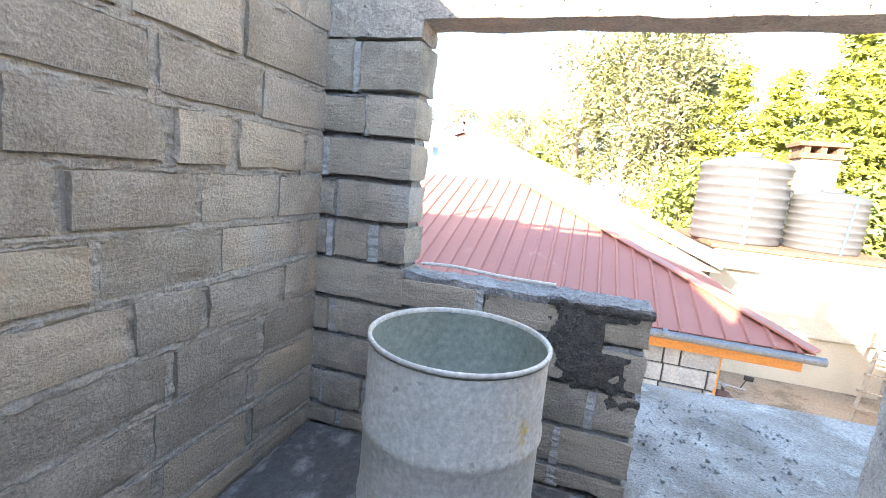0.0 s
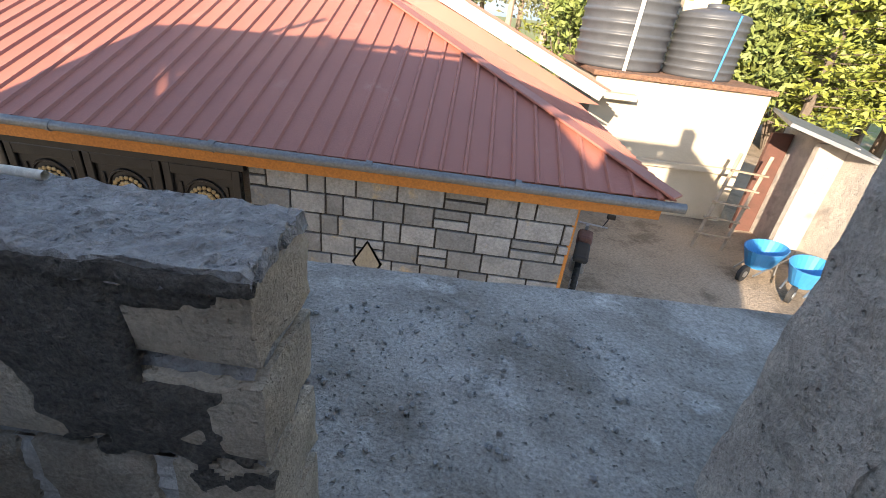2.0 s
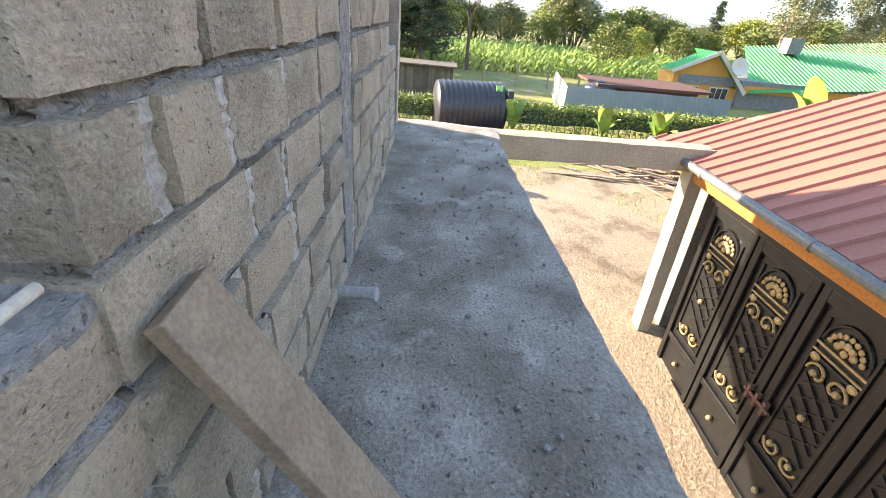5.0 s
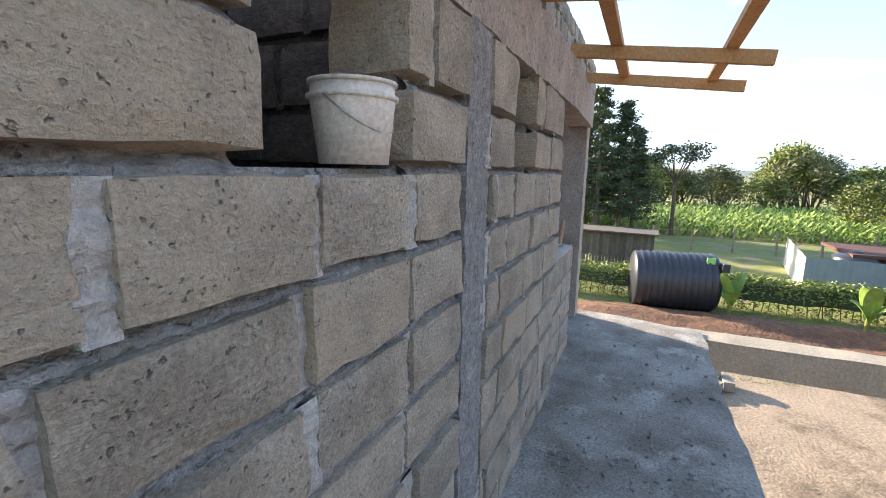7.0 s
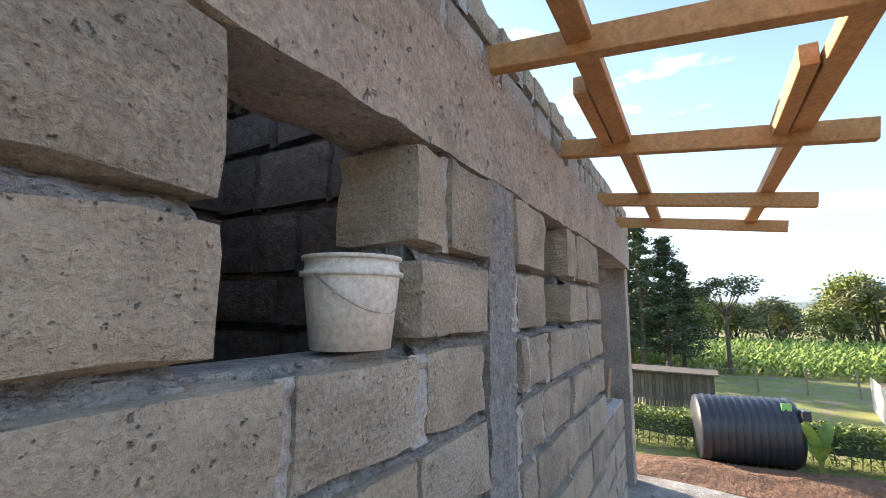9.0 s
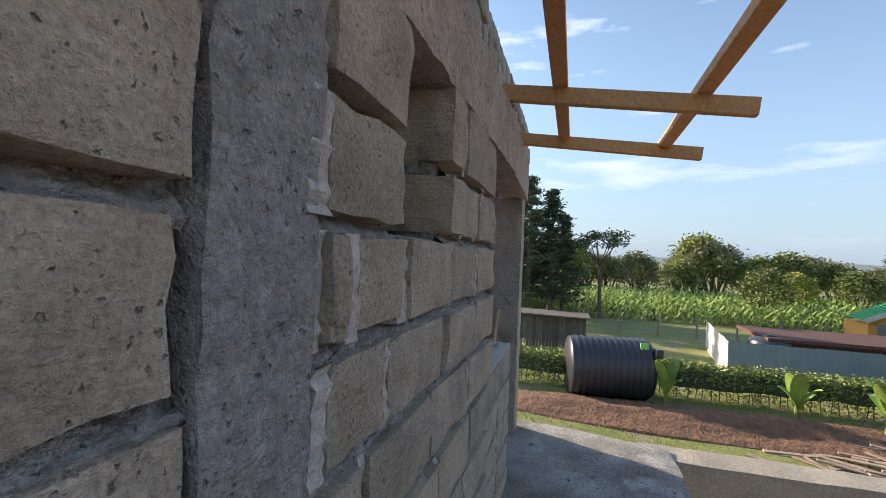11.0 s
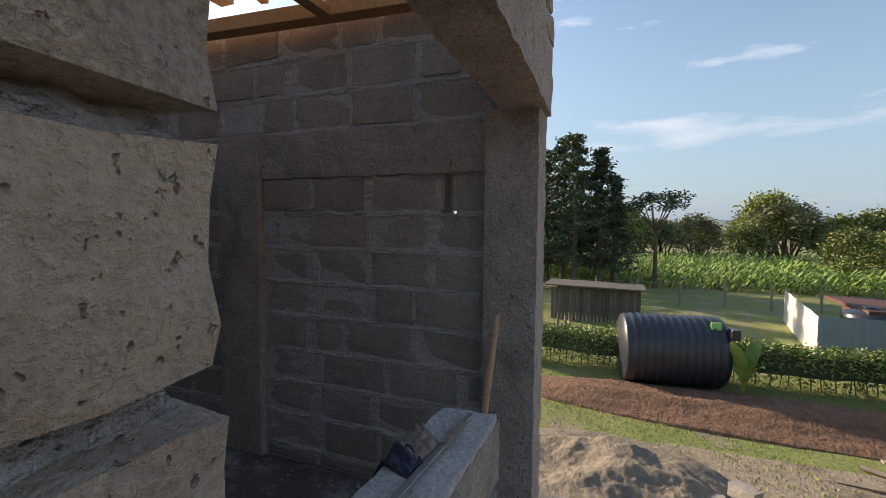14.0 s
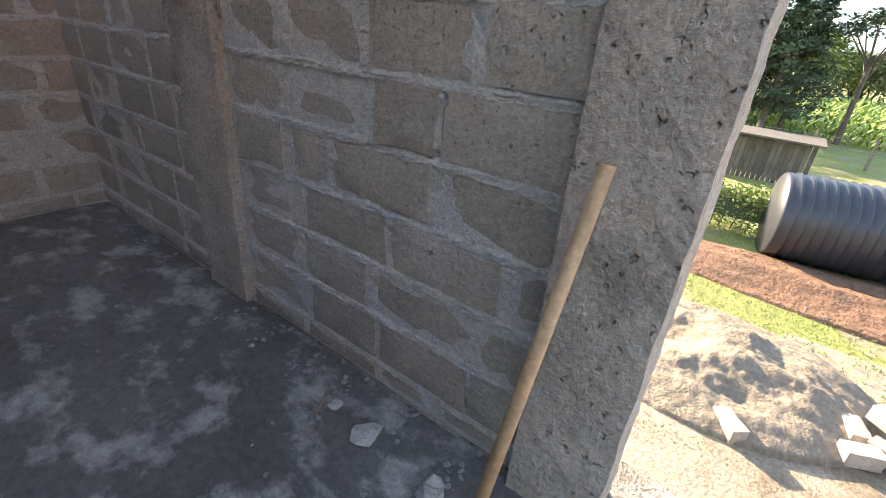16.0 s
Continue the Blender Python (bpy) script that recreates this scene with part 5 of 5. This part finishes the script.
def tree_mesh(kind, seed):
    rr = random.Random(seed)
    wood, leaf = bmesh.new(), bmesh.new()
    if kind == "conifer":
        H = 10.0
        rod((0, 0, -0.2), (0, 0, H), 0.2, 0.03, 8, wood)
        for k in range(95):
            z = 1.3 + (H - 1.5) * k / 95
            R = (H - z) / H * 3.3 * rr.uniform(0.55, 1.15) + 0.15
            a = rr.uniform(0, 6.28)
            tip = Vector((R * math.cos(a), R * math.sin(a), z + R * 0.12))
            rod((0, 0, z), tip, 0.03, 0.008, 5, wood)
            for q in range(5):
                leaf_cloud(leaf, [Vector((0, 0, z)).lerp(tip, 0.3 + 0.7 * q / 4)], 0.15, rr, 13, 0.22, 0.4)
    elif kind == "flat":
        H = 6.0
        rod((0, 0, -0.2), (0.1, 0, H * 0.72), 0.16, 0.09, 8, wood)
        for k in range(9):
            a = k * 0.7 + rr.uniform(-0.2, 0.2)
            R = rr.uniform(0.8, 1.8)
            tip = Vector((R * math.cos(a), R * math.sin(a), H * rr.uniform(0.84, 1.02)))
            rod((0.1, 0, H * rr.uniform(0.5, 0.72)), tip, 0.06, 0.02, 5, wood)
            leaf_cloud(leaf, [tip], 0.14, rr, 130, 0.42, 0.35)
    elif kind == "gum":
        H = 15.0
        rod((0, 0, -0.3), (0.3, 0.2, H * 0.93), 0.26, 0.05, 8, wood)
        for k in range(34):
            z = H * (0.3 + 0.68 * k / 34)
            a = rr.uniform(0, 6.28)
            R = rr.uniform(0.8, 2.6) * (1.15 - 0.6 * abs(k / 34 - 0.5))
            base = Vector((0.3 * z / H, 0.2 * z / H, z))
            tip = base + Vector((R * math.cos(a), R * math.sin(a), R * 0.9))
            rod(base, tip, 0.07, 0.02, 5, wood)
            leaf_cloud(leaf, [tip, base.lerp(tip, 0.7)], 0.19, rr, 75, 0.6, 0.75)
    else:
        H = 4.0
        for k in range(7):
            a = k * 0.9 + rr.random()
            tip = Vector((1.1 * math.cos(a), 1.1 * math.sin(a), H * rr.uniform(0.5, 0.85)))
            rod((0, 0, -0.2), tip, 0.09, 0.02, 6, wood)
        for k in range(60):
            a, b = rr.uniform(0, 6.28), rr.uniform(-0.4, 1.4)
            R = 1.5 * rr.uniform(0.75, 1.1)
            p = Vector((R * math.cos(a) * math.cos(b), R * math.sin(a) * math.cos(b), H * 0.5 + 1.6 * math.sin(b)))
            leaf_cloud(leaf, [p], 0.14, rr, 55, 0.33, 0.8)
    return wood, leaf


PROTO = {}


def tree(kind, x, y, s, leafm, name="tree", label="", tall=1.0, barkm=BARK, seed=1):
    key = (kind, leafm.name, seed)
    m = Matrix.Translation((x, y, ground_z(x, y))) @ Matrix.Rotation(x * 1.7 + y, 4, "Z")
    if key not in PROTO:
        wood, leaf = tree_mesh(kind, seed)
        t = thing(name, label, "tree", "trees round the grounds", at=m)
        t.scale = (s, s, s * tall)
        part("trunk", wood, barkm, t)
        part("crown", leaf, leafm, t)
        PROTO[key] = t
    else:
        t = copy_thing(PROTO[key], m)
        t.scale = (s, s, s * tall)
    return t


C_L, F_L = "tall dark green conifer with tiered ragged branches", "flat-topped tree with dark spreading crown"
for x, y, s in ((-33, -2.6, 0.98), (-34, -1.2, 0.9), (-36, -0.4, 0.75), (-35, -3.6, 1.0), (-34, -6.0, 0.8), (-37, -5, 0.95), (-40, -9, 1.0), (-33, -9, 0.8), (-31, -12, 0.9)):
    tree("conifer", x, y, s, LF_DARK, "conifer_tree", C_L, seed=1 + int(abs(x)) % 2)
tree("flat", -36, 2.2, 0.98, LF_DARK, "flat_tree", F_L)
B_L = "rounded leafy green tree at the edge of the field"
rt = random.Random(21)
for i in range(52):
    y = -14 + i * 1.6 + rt.uniform(-0.8, 0.8)
    tree("broad", -66 + rt.uniform(-6, 9), y, rt.uniform(0.9, 1.7), rt.choice((LF_GREEN, LF_GREEN, LF_YEL, LF_GUM)), "leafy_tree", B_L, seed=rt.choice((3, 4)))
tree("broad", -42, 14.5, 1.0, LF_GREEN, "leafy_tree", B_L, seed=3)
tree("broad", -47, 18.5, 0.9, LF_YEL, "leafy_tree", B_L, seed=3)
tree("broad", -49, 24.0, 1.0, LF_GREEN, "leafy_tree", B_L, seed=4)
tree("broad", -60, 14.0, 1.5, LF_YEL, "leafy_tree", B_L, tall=1.25, seed=4)
tree("conifer", -60, 32.5, 0.72, LF_DARK, "conifer_tree", C_L, seed=2)
G_L = "tall thin eucalyptus with pale trunk and wispy crown"
for x, y, s in ((-46, 31.5, 0.74), (-47, 34, 0.76), (-44, 36, 0.62), (-46, 39, 0.72), (-42, 41, 0.66)):
    tree("gum", x, y, s, LF_GUM, "gum_tree", G_L, barkm=PALEBARK, seed=6)
# wood behind the red-roofed house
for x, y, s in ((-1, 34, 1.0), (2.2, 33, 1.08), (5.2, 36, 1.1), (0.5, 40, 1.0), (8.2, 37, 0.9), (3.6, 42, 1.1), (-6, 44, 0.72), (-10, 46, 0.7), (-13, 45, 0.75), (-17, 44, 0.7), (-3.5, 42, 0.8), (-8, 43, 0.74), (-20, 46, 0.8), (-23, 43, 0.75), (-27, 44, 0.8), (4.5, 31, 0.95), (7, 34, 1.0)):
    tree("gum", x, y, s, LF_GUM, "gum_tree", G_L, barkm=PALEBARK, seed=6 + int(abs(y)) % 2)
Y_L = "dense yellow-green conifer lit by low sun"
for x, y, s in ((9.5, 27, 1.15), (12, 25, 1.2), (14.5, 26, 1.35), (17, 24, 1.4), (20, 22, 1.4), (11, 31, 1.3), (16, 31, 1.5), (22, 26, 1.5), (14, 19, 1.1), (18, 17, 1.3), (22, 15, 1.3), (8, 30, 1.3), (6.5, 33, 1.2), (13, 28, 1.5), (18.5, 27, 1.6), (10.5, 23, 1.1)):
    tree("conifer", x, y, s, LF_YEL, "conifer_tree", Y_L, seed=9)
for x, y, s in ((6, 28, 1.3), (9, 24, 1.2), (12, 21, 1.2), (15, 22, 1.4), (-4, 40, 1.5), (-9, 42, 1.4)):
    tree("broad", x, y, s, LF_GREEN, "leafy_tree", B_L, tall=1.3, seed=3)


def field():
    rr = random.Random(2)
    bm = bmesh.new()
    for _ in range(5200):
        x, y = rr.uniform(-58, -36), rr.uniform(-8, 34)
        h = rr.uniform(0.9, 1.5)
        z = ground_z(x, y)
        for k in range(4):
            a = rr.uniform(0, 6.28)
            d, sd = Vector((math.cos(a), math.sin(a), 0)), Vector((-math.sin(a), math.cos(a), 0)) * 0.06
            b0, b1, b2 = Vector((x, y, z + h * 0.25 * k)), Vector((x, y, z + h * (0.3 + 0.22 * k))) + d * 0.3, Vector((x, y, z + h * (0.15 + 0.22 * k))) + d * 0.6
            v = [bm.verts.new(p) for p in (b0 - sd, b0 + sd, b1 + sd, b1 - sd, b2)]
            bm.faces.new(v[:4])
            bm.faces.new((v[3], v[2], v[4]))
    tagged(finish("maize_field", bm, LF_MAIZE), "field of bright green young maize", "crop", kind="stuff")
    g = bmesh.new()
    for _ in range(30000):
        x, y = rr.uniform(-19, -8.4), rr.uniform(-4, 13)
        if noise.noise((x * 0.35, y * 0.35, 7)) < -0.05 + 0.05 * (x + 12):
            continue
        z = ground_z(x, y)
        a, h = rr.uniform(0, 6.28), rr.uniform(0.02, 0.06)
        sd = Vector((math.cos(a), math.sin(a), 0)) * 0.012
        p = Vector((x, y, z))
        g.faces.new([g.verts.new(q) for q in (p - sd, p + sd, p + Vector((rr.uniform(-0.03, 0.03), rr.uniform(-0.03, 0.03), h)))])
    tagged(finish("grass", g, LF_HEDGE), "short patchy green grass tufts", "grass", kind="stuff")
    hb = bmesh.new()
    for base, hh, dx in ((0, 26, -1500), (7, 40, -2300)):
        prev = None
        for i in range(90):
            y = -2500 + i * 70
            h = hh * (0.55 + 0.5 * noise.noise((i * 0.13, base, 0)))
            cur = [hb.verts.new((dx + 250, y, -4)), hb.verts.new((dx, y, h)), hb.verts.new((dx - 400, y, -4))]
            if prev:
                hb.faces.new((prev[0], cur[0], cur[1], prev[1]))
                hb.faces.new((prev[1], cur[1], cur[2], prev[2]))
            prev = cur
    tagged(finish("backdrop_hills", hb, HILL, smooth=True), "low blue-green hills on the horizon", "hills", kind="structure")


field()


def wood_pile():
    rr = random.Random(4)
    for i in range(120):
        x, y = -12.9 + rr.gauss(0, 0.65), 7.6 + rr.gauss(0, 1.3)
        L = rr.uniform(0.5, 1.5)
        a = rr.gauss(1.4, 0.55)
        z = ground_z(x, y) + 0.05 + 0.28 * rr.random() * max(0, 1 - abs(y - 7.6) / 2.2)
        t = thing("scrap_board", "scrap timber offcut thrown on the firewood pile", "offcut", "firewood pile")
        d = Vector((math.cos(a), math.sin(a), rr.uniform(-0.12, 0.12))) * L / 2
        part("board", bar(Vector((x, y, z)) - d, Vector((x, y, z)) + d, rr.uniform(0.05, 0.13), 0.03), rr.choice((OLDWOOD, PALEBARK, PALEBARK)), t)
    for i, (x, y, a) in enumerate(((-10.9, 1.7, 0.3), (-10.7, 2.0, 1.1), (-11.1, 2.0, 0.8), (-10.9, 2.3, 0.1), (-10.5, 1.75, 2.0), (-10.0, 0.55, 0.7))):
        t = new("loose_block", block_mesh(0.38, 0.2, 0.2, STONE_IN))
        t.matrix_basis = pose(x, y, ground_z(x, y) + (0.1 if i not in (2,) else 0.28), 0, 0, math.degrees(a))
        tagged(t, "loose hewn grey building block on the ground", "block", "loose blocks")


wood_pile()


# ---- pieces of walls, last ----
def lay_cladding():
    rr = random.Random(6)
    cache = {}

    def stone(parent, x0, x1, y, z0, z1):
        key = (round(x1 - x0, 2), round(z1 - z0, 2))
        if key not in cache:
            w, h = key
            cache[key] = bpy.data.meshes.new("stone")
            bm = box(-w / 2 + 0.011, w / 2 - 0.011, -0.03, 0.02, -h / 2 + 0.011, h / 2 - 0.011, 0.006)
            bm.to_mesh(cache[key])
            bm.free()
            cache[key].materials.append(CLAD)
        ob = new("stone", cache[key])
        ob.parent = parent
        ob.location = ((x0 + x1) / 2, y + rr.uniform(-0.006, 0.004), (z0 + z1) / 2)

    for parent, x0, x1, y, z0, z1 in CLAD_JOBS:
        rows = max(1, round((z1 - z0) / 0.25))
        hgt = (z1 - z0) / rows
        for r in range(rows):
            x = x0
            a, b = z0 + r * hgt, z0 + (r + 1) * hgt
            while x < x1 - 0.02:
                w = rr.choice((0.34, 0.4, 0.46, 0.52, 0.2))
                e = min(x1, x + w)
                if x1 - e < 0.1:
                    e = x1
                if rr.random() < 0.16:
                    stone(parent, x, e, y, a, a + hgt / 2)
                    stone(parent, x, e, y, a + hgt / 2, b)
                else:
                    stone(parent, x, e, y, a, b)
                x = e
    back = bmesh.new()
    bv = [back.verts.new(p) for p in ((-0.3, 3.862, -1.77), (-0.13, 3.862, -1.47), (-0.31, 3.862, -1.17), (-0.49, 3.862, -1.47))]
    back.faces.new(bv)
    bmesh.ops.solidify(back, geom=back.faces[:], thickness=0.03)
    part("joint", back, JOINT, CLAD_JOBS[0][0], "dark joint round the diamond stone")
    d = bmesh.new()
    pts = [(-0.3, -1.73), (-0.16, -1.47), (-0.31, -1.21), (-0.46, -1.47)]
    f = [d.verts.new((x, 3.852, z)) for x, z in pts]
    k = [d.verts.new((x, 3.9, z)) for x, z in pts]
    d.faces.new(f)
    for i in range(4):
        d.faces.new((f[i], k[i], k[(i + 1) % 4], f[(i + 1) % 4]))
    part("diamond_stone", d, mat("tan_cladding_stone", (0.31, 0.275, 0.21), (0.22, 0.2, 0.165), 5, 0.85, 0.5, 40), CLAD_JOBS[0][0], "tan diamond-shaped stone")


lay_cladding()
lay_blocks()
